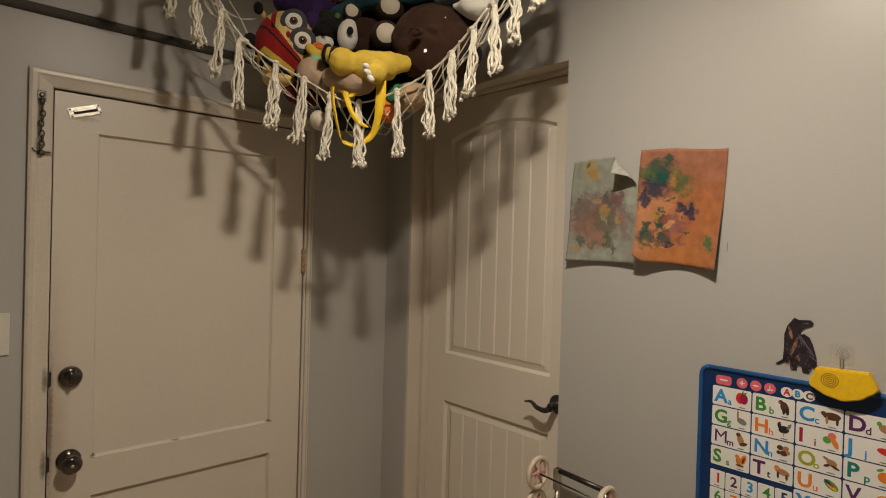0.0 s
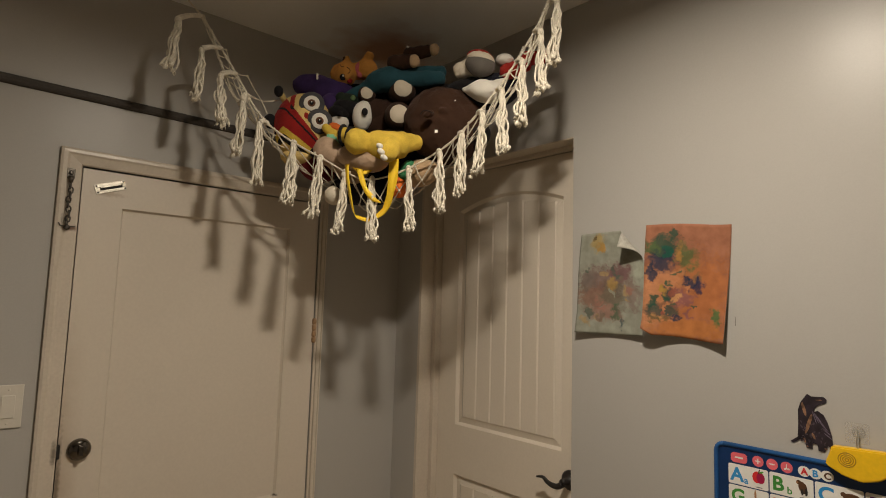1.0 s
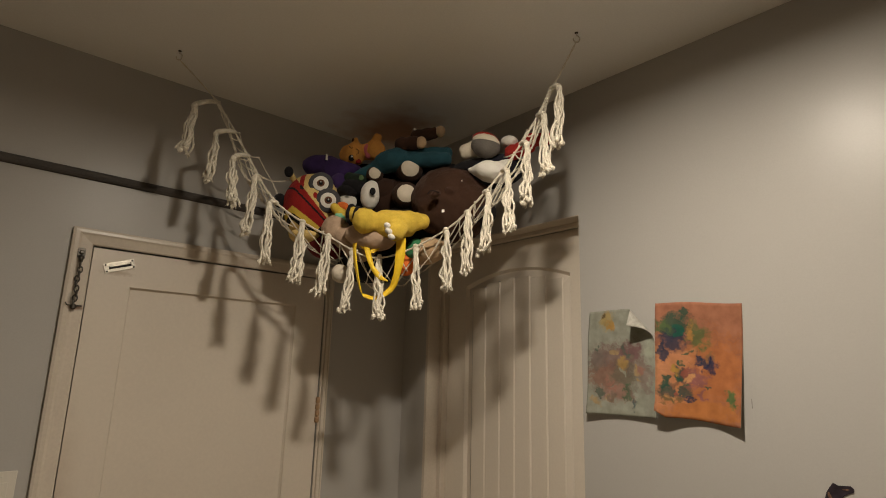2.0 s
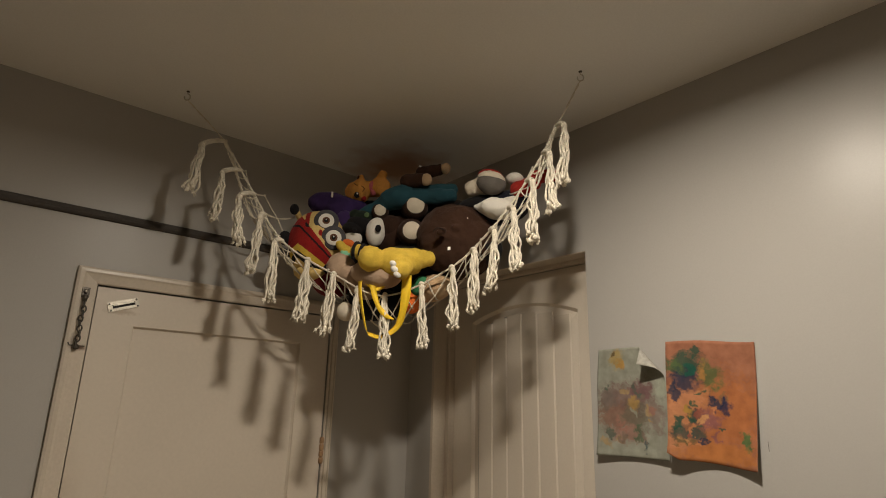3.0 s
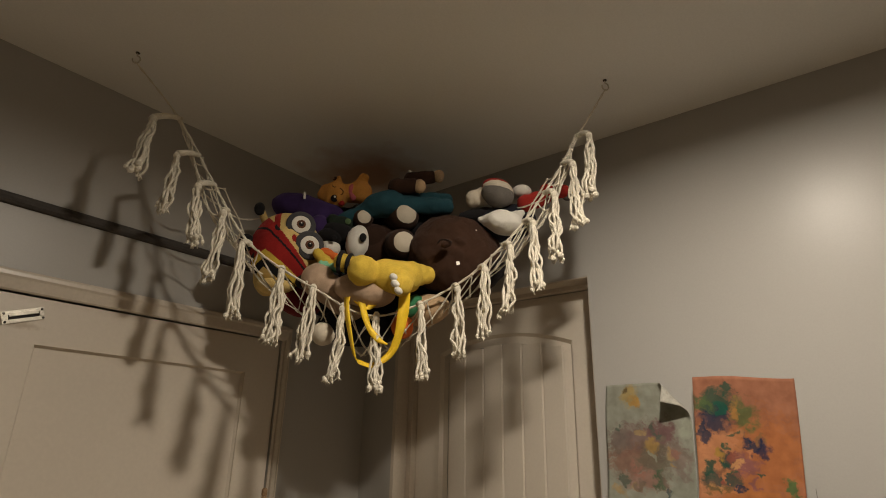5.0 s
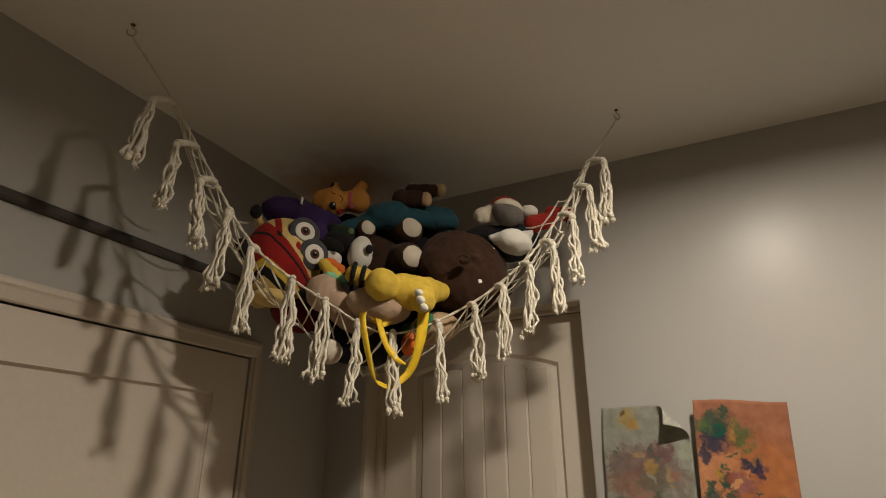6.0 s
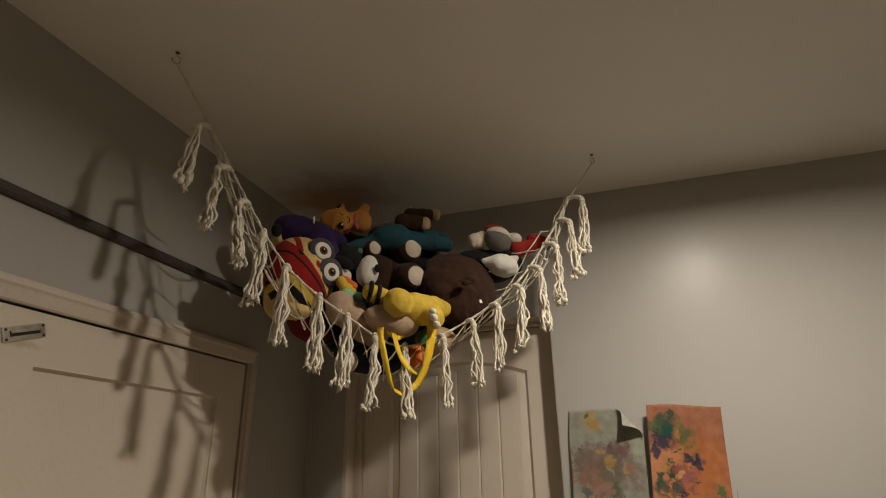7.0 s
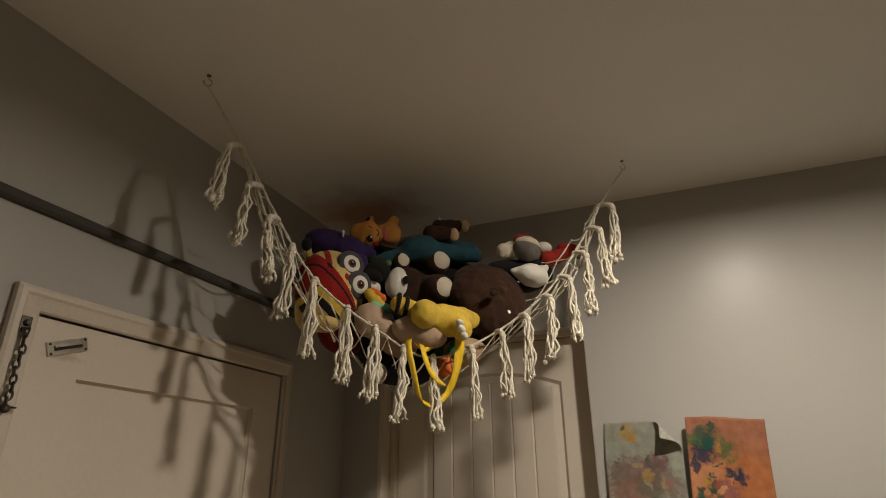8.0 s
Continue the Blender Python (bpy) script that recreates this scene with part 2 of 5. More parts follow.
structure("floor", slab((X0 - TH, Y0 - TH, -0.1), (XW + 0.3, YW + 0.3, 0)), FLOOR, "brown wooden floor of the small bedroom", "floor")
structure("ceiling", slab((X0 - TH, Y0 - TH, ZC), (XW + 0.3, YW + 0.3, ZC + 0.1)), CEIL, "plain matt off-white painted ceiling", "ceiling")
bm = bmesh.new()
box(bm, (XW, Y0 - TH, 0), (XW + TH, RY0, ZC))
box(bm, (XW, RY1, 0), (XW + TH, YW + TH, ZC))
box(bm, (XW, RY0, RZ), (XW + TH, RY1, ZC))
structure("wall_east", bm, WALL, "pale grey satin-painted wall with a door recess", "wall")
bm = bmesh.new()
box(bm, (X0, YW, 0), (LX0, YW + TH, ZC))
box(bm, (LX1, YW, 0), (XW, YW + TH, ZC))
box(bm, (LX0, YW, LZ), (LX1, YW + TH, ZC))
structure("wall_north", bm, WALL, "pale grey satin-painted wall beside the entrance door", "wall")
structure("wall_south", slab((X0, Y0 - TH, 0), (XW, Y0, ZC)), WALL, "pale grey satin-painted bedroom wall", "wall")
structure("wall_west", slab((X0 - TH, Y0 - TH, 0), (X0, YW + TH, ZC)), WALL, "pale grey satin-painted bedroom wall", "wall")
# what lies behind both doors is closed off
structure("wall_north_backing", slab((LX0 - 0.05, YW + TH + 0.02, 0), (LX1 + 0.05, YW + TH + 0.06, ZC)), WALL, "plain wall closing the space behind the door", "wall")
structure("wall_east_backing", slab((XW + TH + 0.02, RY0 - 0.05, 0), (XW + TH + 0.06, RY1 + 0.05, ZC)), WALL, "plain wall closing the space behind the door", "wall")

# jamb boards and stops of the recess
JX = DX - 0.030
for nm, lo, hi in (
    ("jamb", (XW - 0.001, RY1 - 0.004, 0), (XW + 0.135, RY1 + 0.012, RZ)),
    ("jamb", (XW + 0.002, RY0 - 0.012, 0), (XW + 0.135, RY0 + 0.003, RZ)),
    ("jamb", (XW + 0.002, RY0 + 0.003, RZ - 0.004), (XW + 0.135, RY1 - 0.004, RZ + 0.012)),
):
    structure("trim", slab(lo, hi, 0.0015), TRIM, "painted jamb board lining the door recess", "trim")
structure("trim", slab((JX, RY1 - 0.026, 0), (XW + 0.135, RY1 - 0.004, RZ - 0.004), 0.002), TRIM, "painted stop along the door recess", "trim")
structure("trim", slab((JX, RY0 + 0.003, RZ - 0.018), (DX - 0.002, RY1 - 0.026, RZ - 0.004), 0.002), TRIM, "painted stop along the door recess head", "trim")


# ---- east door: two panels, arched head, planked fields ----
door = thing("door_2", "closed cream two-panel interior door with arched top panel", "door", "", "structure")
DY0, DY1, DZ1 = RY0 + 0.006, RY1 - 0.028, RZ - 0.02
PY0, PY1 = 1.268, 1.828


def arch(y, rise=0.05, low=2.035):
    k = (y - (PY0 + PY1) / 2) / ((PY1 - PY0) / 2)
    return low + rise * (1 - k * k)


bm = bmesh.new()
XB = DX + 0.036
box(bm, (DX, DY0, 0.008), (XB, PY0, DZ1))
box(bm, (DX, PY1, 0.008), (XB, DY1, DZ1))
box(bm, (DX, PY0, 0.91), (XB, PY1, 1.115))
box(bm, (DX, PY0, 0.008), (XB, PY1, 0.25))
ys = [PY0 + (PY1 - PY0) * i / 20 for i in range(21)]
prism(bm, [(DX, y, arch(y)) for y in ys] + [(DX, PY1, DZ1), (DX, PY0, DZ1)], (XB - DX, 0, 0))
part("slab", bm, CREAM, door)


def moulding(bm, loop_out, loop_in, depth):
    """A sloped frame between an outer and an inner outline in the door's plane."""
    a = [bm.verts.new((DX + 0.0005, y, z)) for y, z in loop_out]
    b = [bm.verts.new((DX + 0.013, y2 * 0.28 + y * 0.72, z2 * 0.28 + z * 0.72)) for (y, z), (y2, z2) in zip(loop_out, loop_in)]
    c = [bm.verts.new((DX + depth, y, z)) for y, z in loop_in]
    k = len(a)
    for p, q in ((a, b), (b, c)):
        for i in range(k):
            bm.faces.new((p[i], p[(i + 1) % k], q[(i + 1) % k], q[i]))
    bmesh.ops.recalc_face_normals(bm, faces=bm.faces[:])


W = 0.037
for zlo, zhi in ((0.25, 0.91), (1.115, None)):
    if zhi:
        out = [(PY0, zlo), (PY1, zlo), (PY1, zhi), (PY0, zhi)]
        inn = [(PY0 + W, zlo + W), (PY1 - W, zlo + W), (PY1 - W, zhi - W), (PY0 + W, zhi - W)]
    else:
        yo = [PY1 - (PY1 - PY0) * i / 20 for i in range(21)]
        yi = [PY1 - W - (PY1 - PY0 - 2 * W) * i / 20 for i in range(21)]
        out = [(PY0, zlo), (PY1, zlo)] + [(y, arch(y)) for y in yo]
        inn = [(PY0 + W, zlo + W), (PY1 - W, zlo + W)] + [(y2, arch(y) - W) for y, y2 in zip(yo, yi)]
    bm = bmesh.new()
    moulding(bm, out, inn, 0.0068)
    part("panel_moulding", bm, CREAM, door)
    n = 6
    for i in range(n):
        a = PY0 + W + (PY1 - PY0 - 2 * W) * i / n
        b = PY0 + W + (PY1 - PY0 - 2 * W) * (i + 1) / n
        g, top = 0.0048, (zhi - W if zhi else arch((a + b) / 2) - W)
        bm = bmesh.new()
        prism(bm, [(DX + 0.0095, a, zlo + W), (DX + 0.0045, a + g, zlo + W), (DX + 0.0045, b - g, zlo + W), (DX + 0.0095, b, zlo + W), (DX + 0.034, b, zlo + W), (DX + 0.034, a, zlo + W)], (0, 0, top - zlo - W))
        part("plank", bm, CREAM, door)
# lever handle
handle = part("door_handle", lathe(bmesh.new(), [(0.034, 0), (0.034, 0.006), (0.027, 0.011), (0.013, 0.014), (0.012, 0.045), (0.011, 0.05)], Matrix.Translation((DX, 1.228, 1.026)) @ Matrix.Rotation(radians(-90), 4, "Y")), BLACKMETAL, door, "black wavy lever handle", True)
lev = spline([(DX - 0.048, 1.226, 1.020), (DX - 0.05, 1.25, 1.008), (DX - 0.05, 1.285, 1.012), (DX - 0.05, 1.31, 1.026), (DX - 0.052, 1.338, 1.022)], 20)
part("lever", tube(bmesh.new(), lev, [0.011 - 0.008 * (i / 19) ** 1.6 for i in range(20)], 8), BLACKMETAL, handle)

# ---- north door: flat slab with two sunk fields ----
door = thing("door_1", "closed old cream-painted entrance door with sunk panels", "door", "", "structure")
QX0, QX1 = 0.478, 1.094
FY = YW + 0.004
bm = bmesh.new()
a, b = LX0 + 0.008, LX1 - 0.0045
box(bm, (a, FY, 0.008), (QX0, FY + 0.04, LZ - 0.007))
box(bm, (QX1, FY, 0.008), (b, FY + 0.04, LZ - 0.007))
for lo, hi in ((0.008, 0.2), (0.735, 0.857), (1.912, LZ - 0.007)):
    box(bm, (QX0, FY, lo), (QX1, FY + 0.04, hi))
part("slab", bm, DOOR, door)
for lo, hi in ((0.2, 0.735), (0.857, 1.912)):
    part("panel", slab((QX0 - 0.004, FY + 0.014, lo - 0.004), (QX1 + 0.004, FY + 0.034, hi + 0.004)), DOOR, door)
    bm = bmesh.new()
    o = [(QX0, lo), (QX1, lo), (QX1, hi), (QX0, hi)]
    i4 = [(QX0 + 0.006, lo + 0.007), (QX1 - 0.006, lo + 0.007), (QX1 - 0.006, hi - 0.006), (QX0 + 0.006, hi - 0.006)]
    va, vb = [bm.verts.new((x, FY + 0.006, z)) for x, z in o], [bm.verts.new((x, FY + 0.0135, z)) for x, z in i4]
    for i in range(4):
        bm.faces.new((va[i], va[(i + 1) % 4], vb[(i + 1) % 4], vb[i]))
    part("panel_moulding", bm, DOOR, door)
bm = bmesh.new()
box(bm, (LX0, FY + 0.045, 0), (LX1, FY + 0.06, LZ))
part("stop_board", bm, DARK, door)


def knob(z, big):
    m = Matrix.Translation((0.414, FY, z)) @ Matrix.Rotation(radians(90), 4, "X")
    prof = [(0.035, 0), (0.035, 0.004), (0.028, 0.010), (0.012, 0.014), (0.011, 0.030), (0.022, 0.036), (0.029, 0.046), (0.030, 0.056), (0.024, 0.066), (0.012, 0.069)] if big else [(0.034, 0), (0.034, 0.006), (0.031, 0.014), (0.026, 0.019), (0.010, 0.021)]
    k = part("door_knob" if big else "deadbolt", lathe(bmesh.new(), prof, m), STEEL, door, "round brushed steel knob" if big else "round steel deadbolt with thumb turn", True)
    if big:
        part("keyhole_button", lathe(bmesh.new(), [(0.005, 0.068), (0.005, 0.072), (0.003, 0.073)], m, 12), NICKEL, k)
    else:
        bm = bmesh.new()
        box(bm, (0.408, FY - 0.042, z - 0.016), (0.420, FY - 0.018, z + 0.016), 0.003)
        part("thumb_turn", bm, STEEL, k)


knob(0.865, True)
knob(1.131, False)
for z in (1.50, 0.25):
    hinge = part("hinge", tube(bmesh.new(), [(LX1 - 0.003, FY - 0.006, z - 0.05), (LX1 - 0.003, FY - 0.006, z + 0.05)], 0.0070, 10), BRASS, door, "paint-worn brass hinge")
    for k in range(4):
        zz = z - 0.05 + k * 0.025
        part("knuckle", lathe(bmesh.new(), [(0.0078, 0.002), (0.0092, 0.004), (0.0092, 0.020), (0.0078, 0.022)], Matrix.Translation((LX1 - 0.003, FY - 0.006, zz)), 10), BRASS, hinge)
# strike plates in the door's edge
for z in (1.131, 0.865):
    part("strike_plate", slab((LX0 + 0.001, FY - 0.012, z - 0.022), (LX0 + 0.013, FY - 0.001, z + 0.022), 0.003), DARK, door)

# casing round the north door
OX0, OX1, OZ = 0.290, 1.252, 2.087
HEAD = OZ - LZ + 0.003              # height of the head casing


def casing_profile(w):
    return [(0, 0), (0, 0.016), (w * 0.12, 0.0195), (w * 0.3, 0.020), (w * 0.42, 0.016), (w * 0.55, 0.0145), (w * 0.82, 0.012), (w * 0.93, 0.011), (w, 0.007), (w, 0)]


def casing_piece(x_out, x_in):
    s = 1 if x_in > x_out else -1
    w = abs(x_in - x_out)
    bm = bmesh.new()
    a = [bm.verts.new((x_out + s * u, YW - d - 0.0015, 0.0)) for u, d in casing_profile(w)]
    b = [bm.verts.new((x_out + s * u, YW - d - 0.0015, OZ - u * HEAD / w)) for u, d in casing_profile(w)]
    k = len(a)
    for i in range(k):
        bm.faces.new((a[i], a[(i + 1) % k], b[(i + 1) % k], b[i]))
    bm.faces.new(a), bm.faces.new(b)
    bmesh.ops.recalc_face_normals(bm, faces=bm.faces[:])
    return bm


CL, CR = LX0 + 0.003, LX1 + 0.009
structure("trim", casing_piece(OX0, CL), TRIM, "cream moulded casing beside the entrance door", "trim")
structure("trim", casing_piece(OX1, CR), TRIM, "cream moulded casing beside the entrance door", "trim")
bm = bmesh.new()
wl = CL - OX0
a = [bm.verts.new((OX0 + u, YW - d - 0.0015, OZ - u * HEAD / wl)) for u, d in casing_profile(wl)]
b = [bm.verts.new((OX1 - u * (OX1 - CR) / wl, YW - d - 0.0015, OZ - u * HEAD / wl)) for u, d in casing_profile(wl)]
k = len(a)
for i in range(k):
    bm.faces.new((a[i], a[(i + 1) % k], b[(i + 1) % k], b[i]))
bm.faces.new(a), bm.faces.new(b)
bmesh.ops.recalc_face_normals(bm, faces=bm.faces[:])
structure("trim", bm, TRIM, "cream moulded casing over the entrance door", "trim")
structure("trim", slab((LX1 - 0.001, YW - 0.005, 0), (LX1 + 0.0085, YW - 0.0004, LZ + 0.002), 0.0012), TRIM, "painted jamb edge beside the entrance door", "trim")
# dark picture rail high on the north wall
bm = bmesh.new()
prof = [(0, 0.002), (-0.011, 0.004), (-0.017, 0.010), (-0.019, 0.018), (-0.017, 0.025), (-0.011, 0.031), (0, 0.033)]
prism(bm, [(X0 + 0.001, YW - 0.0005 + d, 2.250 + h) for d, h in prof], (XW - X0 - 0.002, 0, 0))
structure("trim", bm, RAIL, "dark grey half-round rail along the wall", "trim")

# ---- ceiling lamp ----
lamp = thing("ceiling_lamp", "lit round flush disc lamp on the ceiling", "lamp")
part("base", lathe(bmesh.new(), [(0.070, 0.0), (0.070, 0.015), (0.068, 0.019), (0.064, 0.0220), (0.0590, 0.0220), (0.0575, 0.019), (0.0565, 0.0115)], Matrix.Translation((LAMP.x, LAMP.y, ZC)) @ Matrix.Rotation(radians(180), 4, "X"), 40), PLASTIC, lamp, "white plastic lamp rim", True)
glow = bpy.data.materials.new("lit bulb")
glow.use_nodes = True
gn = glow.node_tree.nodes
gn["Principled BSDF"].inputs["Emission Color"].default_value = (1.0, 0.88, 0.72, 1)
gn["Principled BSDF"].inputs["Emission Strength"].default_value = LAMP_POWER
part("lens", lathe(bmesh.new(), [(0.0555, 0.0), (0.055, 0.0010), (0.045, 0.0014), (0.025, 0.0018), (0.010, 0.0019)], Matrix.Translation((LAMP.x, LAMP.y, ZC - 0.0118)) @ Matrix.Rotation(math.pi, 4, "X"), 40), glow, lamp, "lit warm white lamp lens")

# ---- toy hammock in the corner ----
HL, HR = Vector((0.474, 1.90, ZC)), Vector((1.345, 0.93, ZC))
AWAY = Vector((0.62, 0.72, 0.30)).normalized()      # from the room's middle into the corner
ASIDE = Vector((0.755, -0.656, 0.0))                # along the hammock's open edge
rng = random.Random(4)


def hook(p):
    ob = thing("ceiling_hook", "small grey metal screw hook in the ceiling", "hook", "hammock hooks")
    part("plate", lathe(bmesh.new(), [(0.0055, 0), (0.0055, 0.002), (0.003, 0.004)], Matrix.Translation((p.x, p.y, ZC)) @ Matrix.Rotation(math.pi, 4, "X"), 14), OLDSTEEL, ob)
    c = p - Vector((0, 0, 0.022))
    pts = [(p.x, p.y, ZC), (p.x, p.y, ZC - 0.008)] + [c + Vector((0.010 * math.sin(a) * ASIDE.x, 0.010 * math.sin(a) * ASIDE.y, 0.012 * math.cos(a))) for a in [k * 0.55 for k in range(10)]]
    part("shank", tube(bmesh.new(), pts, 0.0019, 6), NICKEL, ob)


hook(HL), hook(HR)
hammock = thing("toy_hammock", "off-white knotted cotton toy hammock with hanging tassels", "hammock")
EDGE = spline([HL - Vector((0, 0, 0.03)), (0.606, 1.88, 2.543), (0.707, 1.812, 2.356), (0.784, 1.725, 2.19), (0.93, 1.62, 2.083), (1.05, 1.50, 2.015), (1.197, 1.352, 2.108), (1.245, 1.20, 2.23), (1.298, 1.105, 2.375), (1.336, 1.018, 2.534), HR - Vector((0, 0, 0.03))], 181)


def edge(u):
    x = min(max(u, 0.0), 1.0) * 180
    i = min(int(x), 179)
    return EDGE[i].lerp(EDGE[i + 1], x - i)


def wob(p, k=0.003):
    return p + Vector((rng.uniform(-k, k), rng.uniform(-k, k), rng.uniform(-k, k)))


bm = bmesh.new()
for ph in (0.0, math.pi):
    tube(bm, [p + Vector((0.0022 * math.cos(i * 0.9 + ph), 0.0022 * math.sin(i * 0.9 + ph), 0)) for i, p in enumerate(EDGE)], [0.0026 if 16 < i < 165 else 0.0014 for i in range(181)], 5)
part("rope", bm, CORD, hammock, "twisted white edge rope")


def back(u):
    k = 1 - abs(2 * u - 1)
    s = min(max((k - 0.30) / 0.52, 0.0), 1.0)
    return (edge(u) + (AWAY * 0.045 + Vector((0, 0, -0.01))) * min(1, k * 3)).lerp(Vector((1.47, 1.96, 2.36)), s * s * (3 - 2 * s))


def bag(u, v):
    p = edge(u).lerp(back(u), v)
    w = max(0.0, math.sin(math.pi * min(max(u, 0), 1)) - 0.35) ** 0.7
    return p - Vector((0, 0, 4 * v * (1 - v) * 0.275 * w)) - AWAY * 0.10 * 4 * v * (1 - v) * (1 - v) * w


NU, NV = 22, 9
nodes = {}
for j in range(NV + 1):
    for i in range(NU + 1):
        nodes[i, j] = wob(bag(0.10 + 0.80 * (i + 0.5 * (j % 2)) / (NU + 0.5), j / NV), 0.006)
bm = bmesh.new()
for j in range(NV):
    for i in range(NU + 1):
        for di in ((0, 1) if j % 2 else (0, -1)):
            if (i + di, j + 1) in nodes:
                a, b = nodes[i, j], nodes[i + di, j + 1]
                mid = a.lerp(b, 0.5) - Vector((0, 0, 0.004))
                side = Vector((rng.uniform(-1, 1), rng.uniform(-1, 1), rng.uniform(-1, 1))) * 0.002
                for o in (side, -side):
                    tube(bm, [a, mid + o, b], 0.0015, 4, caps=False)
for p in nodes.values():
    blob(bm, p, 0.0042, u=6, v=4, lump=0.2)
part("net", bm, CORD, hammock, "open diamond-knotted white cord net")


def tassel(u, out, length):
    """A hanging bunch of cords, tied at the head, with knotted ends."""
    p = edge(u)
    head = p + out
    bm = bmesh.new()
    n = 10
    tube(bm, [p + (head - p) * t + Vector((0, 0, 0.006 * math.sin(t * 3.1))) for t in (0, 0.3, 0.6, 0.85, 1.0)], [0.007, 0.0075, 0.008, 0.0085, 0.009], 8)
    blob(bm, p, 0.008, u=8, v=6, lump=0.25)
    blob(bm, head - Vector((0, 0, 0.006)), (0.010, 0.010, 0.012), u=9, v=6, lump=0.25)
    ph0 = rng.uniform(0, 6)
    lean = Vector((rng.uniform(-0.014, 0.014), rng.uniform(-0.014, 0.014), 0))
    for k in range(n):
        a = 2 * math.pi * k / n + rng.uniform(-0.3, 0.3)
        rad = 0.0165 * (0.35 + 0.7 * rng.random())
        ln = length * rng.uniform(0.87, 1.03)
        w1, w2, am = rng.uniform(8, 17), rng.uniform(0, 6), rng.uniform(0.004, 0.0095)
        pts = []
        for s in range(15):
            t = s / 14
            sp = rad * (0.30 + 0.55 * min(1, t * 2.2) + 0.25 * t ** 3)
            d = Vector((math.cos(a), math.sin(a), 0)) * sp
            wv = Vector((math.cos(ph0 + k), math.sin(ph0 + k), 0)) * am * math.sin(w1 * t + w2) * min(1, t * 4)
            kink = Vector((rng.uniform(-1, 1), rng.uniform(-1, 1), 0)) * 0.0024
            pts.append(head + d + wv + kink + lean * t * t - Vector((0, 0, 0.006 + t * ln)))
        tube(bm, pts, [0.0035 + 0.0005 * math.sin(q * 2.3 + k) for q in range(15)], 6)
        blob(bm, pts[-1], (rng.uniform(0.0048, 0.0072), rng.uniform(0.0048, 0.0072), 0.0065), u=8, v=6, lump=0.8)
        for q in range(3):
            e = pts[-1] + Vector((rng.uniform(-0.008, 0.008), rng.uniform(-0.008, 0.008), rng.uniform(-0.013, -0.006)))
            tube(bm, [pts[-1], pts[-1].lerp(e, 0.5) + Vector((rng.uniform(-0.002, 0.002), rng.uniform(-0.002, 0.002), 0)), e], [0.0022, 0.0016, 0.0008], 4)
    part("tassel", bm, CORD, hammock)


fractions = (0.100, 0.156, 0.200, 0.244, 0.301, 0.354, 0.400, 0.450, 0.500, 0.553, 0.600, 0.644, 0.689, 0.736, 0.793, 0.847, 0.900)
stubs = {0.100: (-0.071, -0.022, -0.044), 0.156: (-0.058, -0.003, -0.023), 0.200: (-0.046, -0.006, -0.019), 0.244: (-0.014, -0.004, -0.005), 0.301: (-0.024, -0.004, -0.006)}
for u in fractions:
    p = edge(u)
    slope = (edge(min(1, u + 0.01)) - edge(max(0, u - 0.01))).normalized()
    steep = abs(slope.z) ** 1.5
    if u < 0.5:
        out = Vector(stubs.get(u, (-0.004, 0.0, -0.001)))
    else:
        out = Vector((-0.017, -0.044, -0.019)) * steep
    tassel(u, out - AWAY * 0.008, 0.160 if u < 0.22 else 0.184)

# ---- stuffed toys in the hammock ----


def stuffed(bm, mi, voxel=0.0045):
    """Fuses the forms of one material into one soft, slightly creased skin."""
    src = bmesh.new()
    seen = {}
    for f in [f for f in bm.faces if f.material_index == mi]:
        for v in f.verts:
            if v not in seen:
                seen[v] = src.verts.new(v.co)
        src.faces.new([seen[v] for v in f.verts])
    bmesh.ops.delete(bm, geom=[f for f in bm.faces if f.material_index == mi], context="FACES")
    tmp = new("skin", mesh_of("skin", src, []))
    re = tmp.modifiers.new("fuse", "REMESH")
    re.mode, re.voxel_size = "VOXEL", voxel
    sm = tmp.modifiers.new("soft", "SMOOTH")
    sm.factor, sm.iterations = 0.6, 5
    me = bpy.data.meshes.new_from_object(tmp.evaluated_get(bpy.context.evaluated_depsgraph_get()))
    bpy.data.objects.remove(tmp)
    bmesh.ops.delete(bm, geom=[v for v in bm.verts if not v.link_faces], context="VERTS")
    had_v, had_f = set(bm.verts), set(bm.faces)
    bm.from_mesh(me)
    bpy.data.meshes.remove(me)
    bm.normal_update()
    for v in [v for v in bm.verts if v not in had_v]:
        crease = 1 - abs(noise.noise(v.co * 26))
        v.co += v.normal * (0.0016 * noise.noise(v.co * 45) + 0.0008 * noise.noise(v.co * 130) - 0.0011 * crease ** 8)
    for f in [f for f in bm.faces if f not in had_f]:
        f.material_index, f.smooth = mi, True


def toy(name, label, mats, build, category="plush toy", fuse=()):
    bm = bmesh.new()
    build(bm)
    for mi in fuse:
        stuffed(bm, mi)
    ob = part(name, bm, mats)
    return tagged(ob, label, category, "stuffed toys in the hammock")


def facing(p, n):
    return Matrix.Translation(p) @ Vector(n).to_track_quat("Z", "Y").to_matrix().to_4x4()


def button(bm, p, n, r, mat, t=0.003, sx=1.0):
    lathe(bm, [(r, 0), (r, t * 0.5), (r * 0.92, t), (r * 0.5, t * 1.25)], facing(p, n) @ Matrix.Diagonal((sx, 1, 1, 1)), 22, mat)


